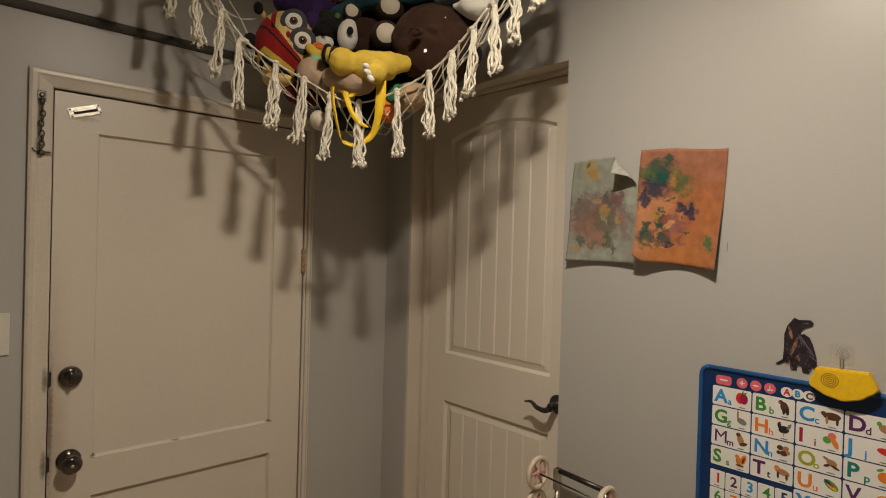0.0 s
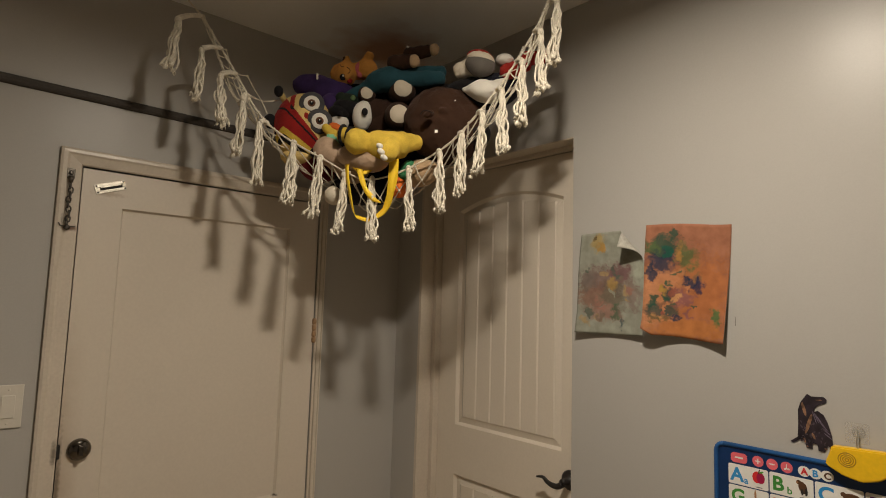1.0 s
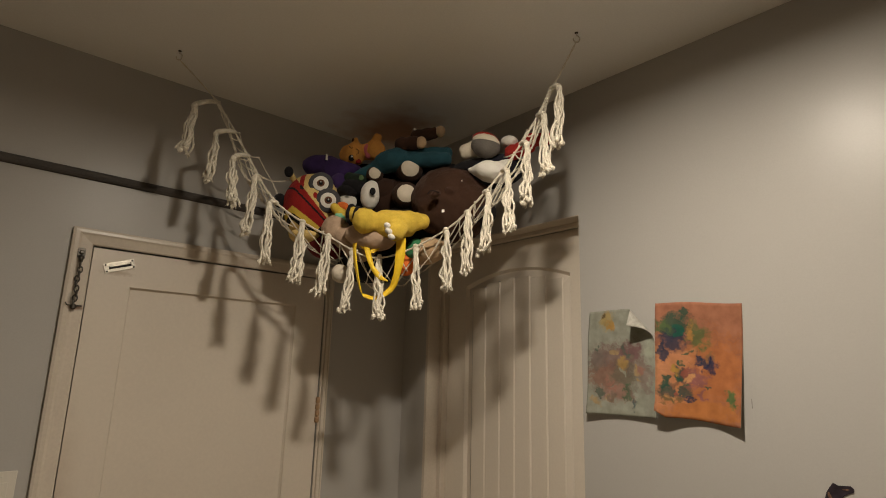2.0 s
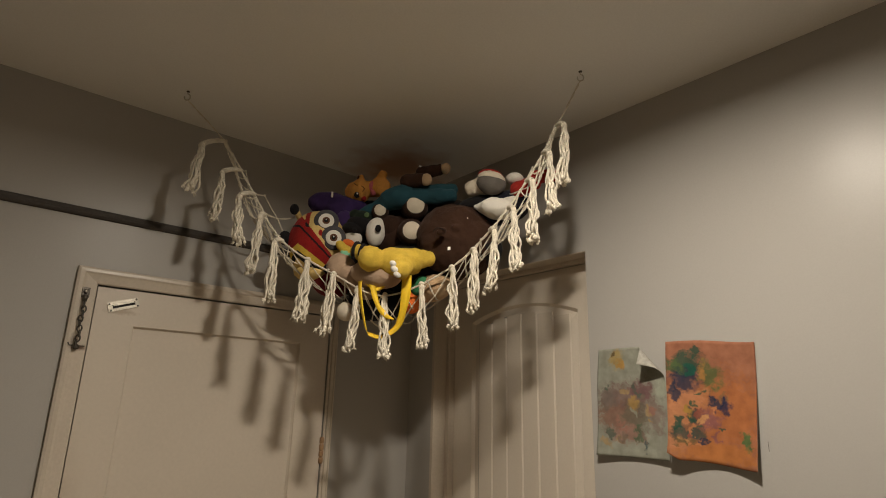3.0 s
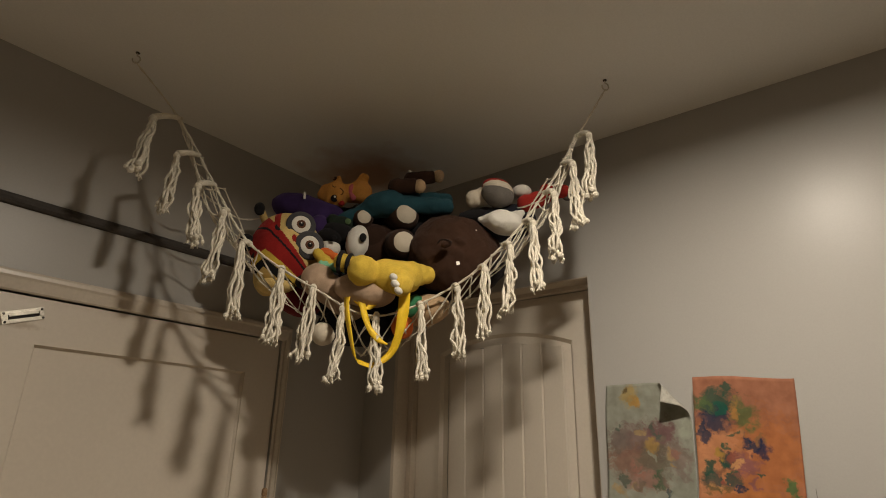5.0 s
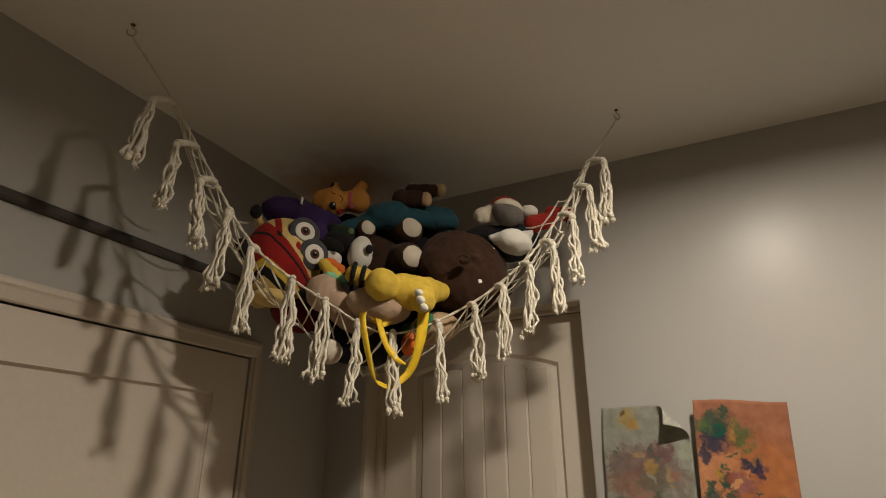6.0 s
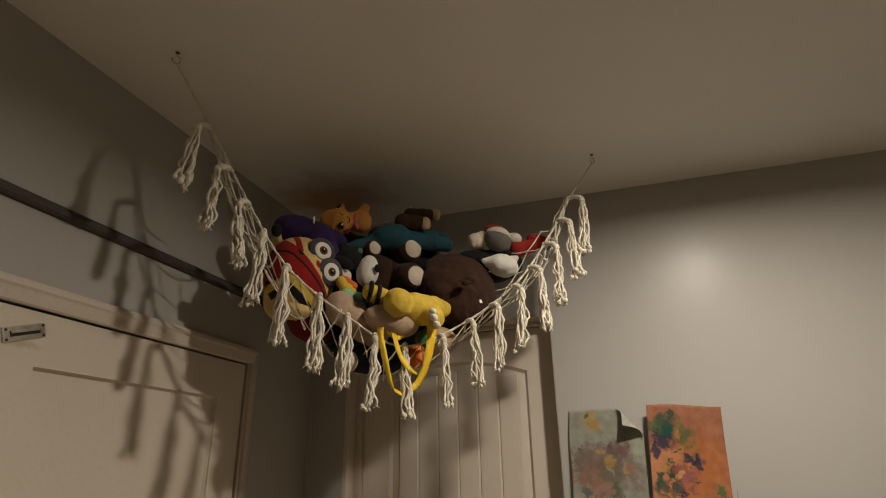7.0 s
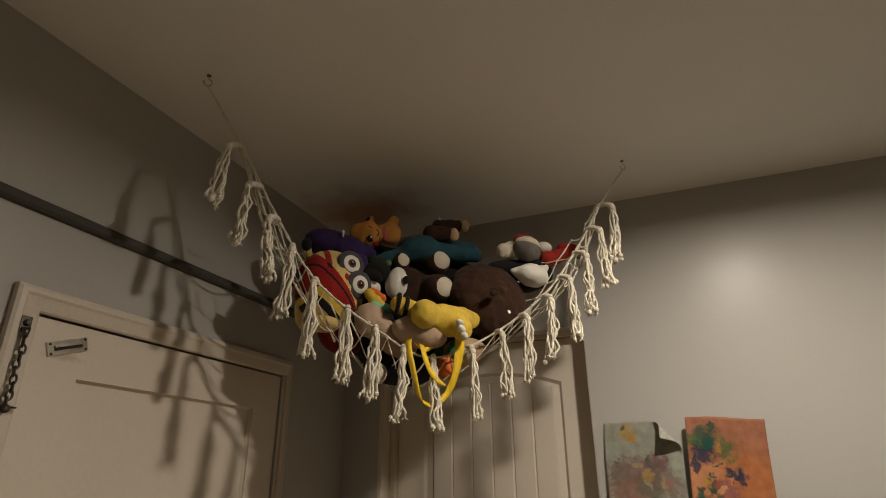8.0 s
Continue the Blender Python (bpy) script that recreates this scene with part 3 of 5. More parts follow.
def oval_cushion(bm):
    c, r = Vector((0.949, 1.791, 2.226)), Vector((0.103, 0.085, 0.120))
    blob(bm, c, tuple(r), (0, 0, -41), 3, 260, 190, 0.02)
    fwd = Vector((AWAY.x, AWAY.y, 0)).normalized()
    for f in bm.faces:
        d = f.calc_center_median() - c
        u, w = d.dot(ASIDE) / r.x, d.z / r.z
        if d.dot(fwd) > 0.03:
            f.material_index = 0
            continue
        top = 0.40 - 1.03 * (u + 0.2)                   # a broad red band slopes across the front
        low = -0.02 - 0.62 * (u + 0.5) - 1.2 * max(0.0, -0.5 - u)
        if low < w < top and u < 0.80:
            seam = low + 0.52 * (top - low)
            f.material_index = 2 if abs(w - seam) < 0.035 or (u + 0.2) ** 2 + (w - 0.42) ** 2 < 0.012 else 1
        elif u < -0.80 and -0.35 < w < 0.55:
            f.material_index = 2
        elif abs(u + 0.22 + 0.08 * w) < 0.085 and w > 0.35:
            f.material_index = 1
        elif low - 0.14 < w <= low:
            f.material_index = 1
        elif low - 0.34 < w <= low - 0.14:
            f.material_index = 0
        elif low - 0.54 < w <= low - 0.34:
            f.material_index = 2
        elif (u - 0.30) ** 2 + (w - 0.15) ** 2 < 0.012 and u + w < 0.50:
            f.material_index = 1
    for ex, ey in ((0.38, 0.52), (0.66, 0.03)):
        d = ASIDE * (ex * r.x) + Vector((0, 0, ey * r.z))
        depth = r.y * math.sqrt(max(0.05, 1 - ex * ex - ey * ey))
        p = c + d - fwd * (depth * 1.0)
        n = (-fwd * 0.9 + ASIDE * ex * 0.35 + Vector((0, 0, ey * 0.3 - 0.12))).normalized()
        button(bm, p, n, 0.043, 4, 0.008)
        button(bm, p + n * 0.008, n, 0.027, 5, 0.003)
        button(bm, p + n * 0.0105, n, 0.0135, 6, 0.002)
        button(bm, p + n * 0.0125, n, 0.0075, 2, 0.002)
        button(bm, p + n * 0.015 + Vector((0, 0, 0.003)), n, 0.0020, 5, 0.001)
    blob(bm, c + ASIDE * -0.085 + Vector((-0.02, -0.02, 0.118)), (0.016, 0.015, 0.020), (0, 0, 0), 2)
    tube(bm, [c + ASIDE * -0.07 + Vector((0, 0, 0.09)), c + ASIDE * -0.082 + Vector((-0.015, -0.015, 0.118))], [0.012, 0.010], 8, 3)
    blob(bm, c + ASIDE * -0.108 + Vector((-0.02, -0.02, 0.01)), (0.022, 0.018, 0.026), (0, 0, 0), 2)
    blob(bm, c + ASIDE * -0.035 + Vector((0.02, 0.03, -0.055)), (0.050, 0.045, 0.075), (0, 10, -41), 3, 24, 18)
    blob(bm, c + ASIDE * 0.06 + Vector((-0.03, -0.05, -0.105)), (0.030, 0.026, 0.022), (0, 0, -41), 2)
    blob(bm, c + ASIDE * -0.03 + Vector((0.0, -0.02, -0.112)), (0.055, 0.045, 0.024), (0, 0, -41), 3)


toy("oval_plush_cushion", "pale yellow oval plush cushion with red bands and grey-ringed discs", [YELLOW, RED, BLACK, PALE, GREY, WHITE, IRIS], oval_cushion, "cushion")


def purple(bm):
    blob(bm, (1.022, 1.835, 2.398), (0.098, 0.06, 0.050), (0, 12, -41), 0, 28, 18)
    blob(bm, (1.015, 1.735, 2.318), (0.030, 0.03, 0.036), (0, 20, -41), 0)
    blob(bm, (1.030, 1.782, 2.375), (0.062, 0.042, 0.050), (0, 25, -41), 0)
    blob(bm, (1.075, 1.765, 2.385), (0.055, 0.045, 0.035), (0, 10, -41), 0)
    box(bm, (0.980, 1.776, 2.408), (0.987, 1.779, 2.430), 0, 1)


toy("purple_plush", "dark purple soft plush toy lying on its side", [PURPLE, TAGM], purple, fuse=(0,))


def honey(bm):
    n = (-AWAY + Vector((0, 0, -0.1))).normalized()
    blob(bm, (1.080, 1.746, 2.447), (0.041, 0.040, 0.050), (0, 14, -41), 0, 30, 22)              # head, lying on its side
    blob(bm, (1.066, 1.772, 2.452), (0.030, 0.028, 0.038), (0, 14, -41), 0, 24, 18)
    limb(bm, (1.085, 1.742, 2.452), (1.125, 1.702, 2.462), 0.030, 0.032, 0)
    blob(bm, (1.070, 1.716, 2.436), (0.020, 0.016, 0.026), (0, 14, -41), 0)
    blob(bm, (1.134, 1.692, 2.464), (0.041, 0.036, 0.039), (0, -10, -41), 0, 28, 20)             # body
    limb(bm, (1.128, 1.690, 2.490), (1.133, 1.672, 2.512), 0.016, 0.0165, 0)
    limb(bm, (1.078, 1.738, 2.488), (1.072, 1.728, 2.502), 0.013, 0.009, 0)
    limb(bm, (1.072, 1.745, 2.488), (1.066, 1.735, 2.500), 0.008, 0.006, 5)
    blob(bm, (1.098, 1.694, 2.462), (0.012, 0.010, 0.021), (0, 20, -41), 1)
    blob(bm, (1.105, 1.692, 2.436), (0.011, 0.010, 0.015), (0, -25, -41), 1)
    blob(bm, (1.096, 1.697, 2.449), (0.008, 0.008, 0.008), (0, 0, 0), 1)
    button(bm, (1.054, 1.720, 2.420), n, 0.0115, 2, 0.003)
    button(bm, (1.0525, 1.716, 2.424), n, 0.0036, 4, 0.003)
    blob(bm, (1.079, 1.713, 2.411), (0.010, 0.007, 0.009), (0, 0, -41), 3)
    for pts in ([(1.041, 1.721, 2.462), (1.043, 1.717, 2.456), (1.048, 1.714, 2.454), (1.051, 1.713, 2.458)], [(1.058, 1.702, 2.452), (1.064, 1.699, 2.449), (1.069, 1.697, 2.443), (1.068, 1.699, 2.435), (1.063, 1.702, 2.431)]):
        tube(bm, pts, 0.0013, 5, 2)


toy("honey_bear_plush", "orange-yellow bear plush with a rose bow", [HONEY, PINK, BLACK, RED, WHITE, BEAR], honey, fuse=(0, 1))


def monkey(bm):
    limb(bm, (1.152, 1.555, 2.451), (1.185, 1.50, 2.452), 0.027, 0.025, 0)
    blob(bm, (1.190, 1.484, 2.449), (0.021, 0.021, 0.024), (0, 0, -41), 1)
    limb(bm, (1.215, 1.55, 2.500), (1.258, 1.49, 2.510), 0.025, 0.022, 0)
    blob(bm, (1.266, 1.472, 2.511), (0.020, 0.020, 0.023), (0, 0, -41), 1)
    blob(bm, (1.235, 1.65, 2.43), (0.06, 0.05, 0.05), (0, 0, -41), 0)
    box(bm, (1.195, 1.535, 2.517), (1.225, 1.539, 2.523), 0, 2)


toy("brown_monkey_plush", "brown plush with tan-tipped limbs lying on top", [BEAR, TAN, TAGM], monkey, fuse=(0, 1))


def teal(bm):
    limb(bm, (1.060, 1.695, 2.342), (1.155, 1.56, 2.402), 0.016, 0.042, 0)
    blob(bm, (1.145, 1.58, 2.395), (0.075, 0.05, 0.042), (0, -10, -41), 0)
    limb(bm, (1.180, 1.54, 2.395), (1.265, 1.430, 2.393), 0.032, 0.025, 0)
    limb(bm, (1.20, 1.555, 2.42), (1.285, 1.45, 2.427), 0.030, 0.024, 0)


toy("teal_plush", "teal blue long-limbed plush lying across the pile", [TEAL], teal, fuse=(0,))


def dark_green(bm):
    blob(bm, (1.062, 1.690, 2.322), (0.044, 0.036, 0.030), (0, -18, -41), 0, 24, 16)
    blob(bm, (1.040, 1.700, 2.335), (0.022, 0.022, 0.020), (0, 0, -41), 0)
    button(bm, (1.058, 1.652, 2.327), (-AWAY + Vector((0, 0, 0.2))).normalized(), 0.009, 1, 0.003)


toy("dark_green_plush", "very dark green plush head with a pale green disc", [plush_mat("bottle green plush", (0.016, 0.024, 0.016)), plush_mat("pale green felt", (0.10, 0.16, 0.07))], dark_green, fuse=(0,))


def brown_bear(bm):
    blob(bm, (1.215, 1.645, 2.265), (0.13, 0.10, 0.09), (0, 0, -41), 0, 26, 18)
    fwd = (-AWAY + Vector((0, 0, 0.1))).normalized()
    for p, r in ((Vector((1.170, 1.522, 2.356)), 0.036), (Vector((1.142, 1.501, 2.251)), 0.036), (Vector((1.088, 1.618, 2.342)), 0.024)):
        limb(bm, p - fwd * (r * 2.5) + ASIDE * -0.012, p - fwd * (r * 0.95), r * 1.25, r * 1.28, 0, 22)
        had = set(bm.faces)
        o = p - fwd * (r * 0.93)
        blob(bm, o, r * 1.31, (0, 0, -41), 0, 96, 70, 0.0)
        for f in bm.faces:
            if f not in had and (f.calc_center_median() - o).normalized().dot((fwd + ASIDE * 0.12 + Vector((0, 0, 0.1))).normalized()) > 0.75:
                f.material_index = 1
    blob(bm, (1.150, 1.63, 2.29), (0.05, 0.05, 0.05), (0, 0, -41), 0)


toy("brown_bear_plush", "dark brown bear plush showing cream paw pads", [BROWN, PAD], brown_bear)


def big_brown(bm):
    blob(bm, (1.268, 1.402, 2.222), (0.140, 0.105, 0.122), (0, 16, -41), 0, 64, 44, 0.06, 0.80)
    blob(bm, (1.30, 1.37, 2.195), (0.090, 0.08, 0.08), (0, 20, -41), 0, 40, 28, 0.03)
    blob(bm, (1.196, 1.330, 2.236), (0.017, 0.014, 0.012), (0, 20, -41), 0)
    blob(bm, (1.140, 1.335, 2.214), (0.020, 0.016, 0.013), (0, -25, -41), 0)
    tube(bm, spline([(1.120, 1.352, 2.212), (1.122, 1.340, 2.222), (1.128, 1.326, 2.220), (1.136, 1.314, 2.212)], 10), 0.0016, 5, 2)
    for c, w, h in (((1.146, 1.303, 2.153), 0.009, 0.013), ((1.205, 1.285, 2.262), 0.004, 0.006)):
        c = Vector(c) - AWAY * 0.014
        a, b = ASIDE * w / 2, Vector((0.002, 0.002, h / 2))
        prism(bm, [c - a - b, c + a - b * 0.6, c + a * 0.8 + b, c - a + b * 0.8], -AWAY * 0.002, 1)


toy("large_brown_plush", "large dark chocolate plush with a small white tag", [BEAR, TAGM, BLACK], big_brown, fuse=(0,))


def penguin(bm):
    blob(bm, (1.365, 1.285, 2.335), (0.10, 0.07, 0.058), (0, -12, -41), 0, 26, 18)
    blob(bm, (1.306, 1.255, 2.312), (0.056, 0.045, 0.036), (0, 8, -41), 1, 24, 16, 0.06)
    limb(bm, (1.290, 1.278, 2.316), (1.264, 1.310, 2.322), 0.028, 0.010, 1)
    limb(bm, (1.325, 1.235, 2.325), (1.345, 1.213, 2.348), 0.024, 0.011, 1)


toy("navy_white_plush", "dark navy plush with a white belly", [NAVY, WHITE], penguin, fuse=(0, 1))


def grey_red(bm):
    limb(bm, (1.270, 1.343, 2.396), (1.30, 1.30, 2.412), 0.026, 0.030, 2)
    for k in range(4):
        limb(bm, Vector((1.262, 1.338, 2.412)) - Vector((0, 0, 0.011 * k)), Vector((1.256, 1.343, 2.410)) - Vector((0, 0, 0.011 * k)), 0.0075, 0.006, 2, 8)
    blob(bm, (1.290, 1.262, 2.398), (0.050, 0.040, 0.039), (0, 14, -41), 0, 24, 16)
    blob(bm, (1.291, 1.264, 2.420), (0.046, 0.036, 0.027), (0, 14, -41), 1, 24, 16)
    blob(bm, (1.289, 1.260, 2.4145), (0.0485, 0.0385, 0.024), (0, 14, -41), 2, 24, 16)
    limb(bm, (1.36, 1.215, 2.380), (1.40, 1.165, 2.405), 0.026, 0.024, 1)
    limb(bm, (1.405, 1.165, 2.425), (1.45, 1.125, 2.432), 0.024, 0.021, 1)
    blob(bm, (1.462, 1.118, 2.426), (0.022, 0.02, 0.022), (0, 0, -41), 0)
    blob(bm, (1.362, 1.222, 2.424), (0.030, 0.028, 0.020), (0, 0, -41), 3)


toy("grey_red_plush", "grey and red plush with rounded feet", [LGREY, REDSHINE, PAD, WHITE], grey_red, fuse=(0, 2))


def white_dog(bm):
    blob(bm, (1.092, 1.640, 2.268), (0.036, 0.036, 0.054), (0, 6, -41), 0, 24, 18)
    button(bm, (1.074, 1.598, 2.268), (-AWAY + Vector((0, 0, 0.1))).normalized(), 0.013, 1, 0.004, 0.8)
    blob(bm, (1.040, 1.705, 2.245), (0.034, 0.030, 0.028), (0, 0, -41), 0)
    blob(bm, (1.035, 1.70, 2.282), (0.040, 0.034, 0.024), (0, 0, -41), 1)
    button(bm, (1.018, 1.662, 2.264), (-AWAY).normalized(), 0.008, 1, 0.003)
    blob(bm, (1.062, 1.70, 2.30), (0.05, 0.05, 0.035), (0, 0, -41), 1)


toy("white_dog_plush", "white plush with black spots squeezed in the pile", [WHITE, BLACK], white_dog, fuse=(0,))


def beaked(bm):
    blob(bm, (1.005, 1.672, 2.212), (0.026, 0.022, 0.017), (0, 15, -41), 1)
    blob(bm, (1.022, 1.655, 2.200), (0.016, 0.018, 0.016), (0, 15, -41), 1)
    limb(bm, (0.965, 1.668, 2.205), (0.995, 1.65, 2.17), 0.013, 0.022, 0)
    limb(bm, (0.975, 1.655, 2.168), (1.025, 1.61, 2.158), 0.014, 0.012, 2)
    blob(bm, (0.978, 1.668, 2.125), (0.048, 0.045, 0.050), (0, 0, -41), 3, 24, 16)
    limb(bm, (1.0, 1.64, 2.10), (1.05, 1.585, 2.04), 0.045, 0.04, 3)
    tube(bm, spline([(0.992, 1.605, 2.165), (0.992, 1.588, 2.12), (1.008, 1.58, 2.07), (1.03, 1.57, 2.03)], 14), 0.005, 6, 4)


toy("beige_bird_plush", "beige plush bird with orange beak and mint collar", [YELLOW, ORANGE, MINT, BEIGE, BLACK], beaked, fuse=(1, 3))


def yellow_duck(bm):
    limb(bm, (0.980, 1.582, 2.165), (1.008, 1.548, 2.150), 0.025, 0.028, 0)
    for k in (0.05, 0.75):
        a = Vector((0.981, 1.581, 2.165)).lerp(Vector((1.002, 1.555, 2.153)), k)
        d = Vector((0.021, -0.03, -0.006)).normalized()
        o = d.orthogonal().normalized()
        tube(bm, [a + 0.0278 * (math.cos(t) * o + math.sin(t) * d.cross(o)) for t in [i * 2 * math.pi / 18 for i in range(19)]], 0.0062, 6, 2)
    blob(bm, (0.983, 1.494, 2.124), (0.041, 0.043, 0.043), (0, 15, -41), 0, 26, 18)
    limb(bm, (1.035, 1.475, 2.126), (1.110, 1.438, 2.128), 0.040, 0.044, 0, 20)
    blob(bm, (1.062, 1.460, 2.12), (0.072, 0.050, 0.046), (0, 4, -41), 0, 28, 18)
    limb(bm, (1.065, 1.430, 2.112), (1.040, 1.405, 2.082), 0.037, 0.031, 0)
    limb(bm, (1.110, 1.438, 2.136), (1.160, 1.415, 2.143), 0.038, 0.026, 0)
    blob(bm, (1.03, 1.53, 2.085), (0.085, 0.055, 0.045), (0, 8, -41), 3, 26, 18)
    for k, (dx, dz) in enumerate(((-0.012, 0.018), (-0.006, 0.0), (0.004, -0.018))):
        blob(bm, Vector((1.012, 1.392, 2.078)) + ASIDE * dx + Vector((0, 0, dz)), (0.0115, 0.0115, 0.009), (0, 25, -41), 1, lump=0.3)


toy("yellow_plush", "bright yellow plush with white claws and striped collar", [YELLOW, WHITE, BLACK, BEIGE], yellow_duck, fuse=(0, 3))


def low_things(bm):
    blob(bm, (1.0, 1.775, 2.085), (0.07, 0.05, 0.045), (0, 20, -41), 0, 24, 16)


toy("red_plush", "dark red cloth plush low in the net", [plush_mat("dark red cloth", (0.11, 0.008, 0.01))], low_things)
toy("white_ball_plush", "small off-white round plush in the net", [PAD], lambda bm: blob(bm, (1.005, 1.655, 1.975), 0.033))
toy("navy_plush", "dark navy plush at the bottom of the net", [NAVY], lambda bm: blob(bm, (1.10, 1.62, 2.005), (0.12, 0.075, 0.055), (0, 0, -41), 0, 24, 16))
toy("orange_ball_plush", "orange round plush in the net", [ORANGE], lambda bm: blob(bm, (1.155, 1.50, 2.005), (0.034, 0.03, 0.036)))
toy("green_plush", "green plush scrap behind the net", [GREEN], lambda bm: (blob(bm, (1.165, 1.47, 2.062), (0.024, 0.024, 0.036), (0, 30, -41)), blob(bm, (1.20, 1.52, 2.05), (0.04, 0.04, 0.03))))
toy("tan_plush", "tan plush body under the pile", [TAN], lambda bm: blob(bm, (1.22, 1.47, 2.06), (0.075, 0.06, 0.045), (0, -15, -41)))
# added black filler forms: block light behind the toys and darken the gaps
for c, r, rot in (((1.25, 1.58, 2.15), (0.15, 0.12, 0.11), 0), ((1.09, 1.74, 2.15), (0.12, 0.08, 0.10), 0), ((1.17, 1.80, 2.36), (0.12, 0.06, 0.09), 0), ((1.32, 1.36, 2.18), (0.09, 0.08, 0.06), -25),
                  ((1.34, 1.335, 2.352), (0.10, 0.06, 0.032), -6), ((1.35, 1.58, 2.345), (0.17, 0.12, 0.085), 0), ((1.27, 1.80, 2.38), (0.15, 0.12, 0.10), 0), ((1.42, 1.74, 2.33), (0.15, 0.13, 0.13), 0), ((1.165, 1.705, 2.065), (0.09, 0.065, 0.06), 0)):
    toy("black_filler", "black filler form added to block light behind the toys", [BLACK], lambda bm: blob(bm, c, r, (0, rot, -41), lump=0.10))


# ---- yellow ribbon hanging from the toys ----
def band(pts, width, lay):
    bm = bmesh.new()
    pts = [Vector(p) for p in pts]
    lay = [Vector(l).normalized() for l in lay]
    k = len(pts)
    row = []
    for i, p in enumerate(pts):
        x = i / (k - 1) * (len(lay) - 1)
        j = min(int(x), len(lay) - 2)
        wide = width if isinstance(width, float) else width[j] + (width[j + 1] - width[j]) * (x - j)
        w = lay[j].lerp(lay[j + 1], x - j).normalized() * wide / 2
        d = (pts[min(i + 1, k - 1)] - pts[max(i - 1, 0)]).normalized()
        t = d.cross(w).normalized() * 0.0007
        row.append([bm.verts.new(q) for q in (p - w - t, p + w - t, p + w + t, p - w + t)])
    for a, b in zip(row, row[1:]):
        for s in range(4):
            bm.faces.new((a[s], a[(s + 1) % 4], b[(s + 1) % 4], b[s]))
    bm.faces.new(row[0][::-1]), bm.faces.new(row[-1])
    bmesh.ops.recalc_face_normals(bm, faces=bm.faces[:])
    return bm


ribbon = thing("yellow_strap", "bright yellow webbing strap looped below the net", "strap")
FLAT = ASIDE * 0.9 + Vector((0, 0, 0.4))
part("strap_loop", band(spline([(0.985, 1.535, 2.085), (0.980, 1.543, 2.045), (0.984, 1.530, 1.975), (0.996, 1.514, 1.900), (1.012, 1.505, 1.886), (1.045, 1.495, 1.884), (1.080, 1.470, 1.915), (1.083, 1.445, 1.965), (1.082, 1.432, 2.02), (1.078, 1.425, 2.075)], 60), [0.018, 0.019, 0.019, 0.017, 0.015, 0.015, 0.018, 0.026, 0.031, 0.030], [ASIDE * 0.8 - AWAY * 0.7, ASIDE * 0.7 - AWAY * 0.7, ASIDE * 0.6 - AWAY * 0.8, ASIDE * 0.5 - AWAY * 0.7 + Vector((0, 0, -0.4)), Vector((0, 0, -1)) - AWAY * 0.9, Vector((0, 0, -1)) - AWAY * 0.6 + ASIDE * 0.5, FLAT * 0.8 - Vector((0, 0, 0.9)), FLAT, ASIDE + AWAY * 0.2, ASIDE]), RIBBON, ribbon, "wide flat yellow strap loop", smooth=True)
part("strap_end", band(spline([(1.005, 1.520, 2.075), (1.012, 1.512, 2.03), (1.022, 1.500, 1.985), (1.042, 1.482, 1.950), (1.064, 1.466, 1.937)], 28), [0.020, 0.018, 0.020, 0.016, 0.004], [ASIDE, ASIDE + AWAY * 0.4, ASIDE + Vector((0, 0, -0.4)), ASIDE * 0.6 + Vector((0, 0, 0.8)), ASIDE * 0.3 + Vector((0, 0, 1.0))]), RIBBON, ribbon, smooth=True)
part("strap_fold", band(spline([(0.996, 1.530, 2.065), (1.010, 1.520, 2.036), (1.028, 1.508, 2.034), (1.046, 1.492, 2.062)], 20), 0.024, [ASIDE + AWAY * 0.3, ASIDE + Vector((0, 0, -0.5)), ASIDE, ASIDE + AWAY * 0.3]), RIBBON, ribbon, smooth=True)

# ---- fittings of the entrance door and wall ----
switch = thing("light_switch", "cream plastic rocker light switch plate on the wall", "light switch")
part("plate", slab((0.184, YW - 0.0065, 1.219), (0.256, YW - 0.0005, 1.345), 0.002), PLASTIC, switch)
part("rocker", slab((0.203, YW - 0.0105, 1.249), (0.237, YW - 0.0067, 1.315), 0.0015), PLASTIC, switch)
for z in (1.233, 1.331):
    part("screw", lathe(bmesh.new(), [(0.0032, 0), (0.0032, 0.0008), (0.002, 0.0012)], Matrix.Translation((0.220, YW - 0.0066, z)) @ Matrix.Rotation(radians(90), 4, "X"), 10), PLASTIC, switch)

chain = thing("door_chain", "tarnished steel security chain hanging on the casing", "door chain")
CX, CY = 0.321, YW - 0.021
part("anchor_plate", slab((CX - 0.011, CY - 0.003, 1.985), (CX + 0.011, CY, 2.018), 0.001), OLDSTEEL, chain)
part("anchor_stud", lathe(bmesh.new(), [(0.007, 0), (0.007, 0.004), (0.004, 0.007)], Matrix.Translation((CX, CY - 0.003, 2.004)) @ Matrix.Rotation(radians(90), 4, "X"), 12), OLDSTEEL, chain)
part("cap", tube(bmesh.new(), [(CX, CY - 0.006, 1.992), (CX, CY - 0.007, 1.972)], [0.009, 0.006], 10), OLDSTEEL, chain)
for k in range(9):
    z = 1.968 - k * 0.0152
    w = Vector((1, 0, 0)) if k % 2 else Vector((0.35, 0.94, 0))
    c = Vector((CX + 0.0025 * math.sin(k * 1.3), CY - 0.009, z - 0.006))
    ring = [c + w * 0.0062 * math.cos(a) + Vector((0, 0, 0.0105 * math.sin(a))) for a in [i * math.pi / 7 for i in range(15)]]
    part("link", tube(bmesh.new(), ring, 0.0024, 6, caps=False), OLDSTEEL, chain)
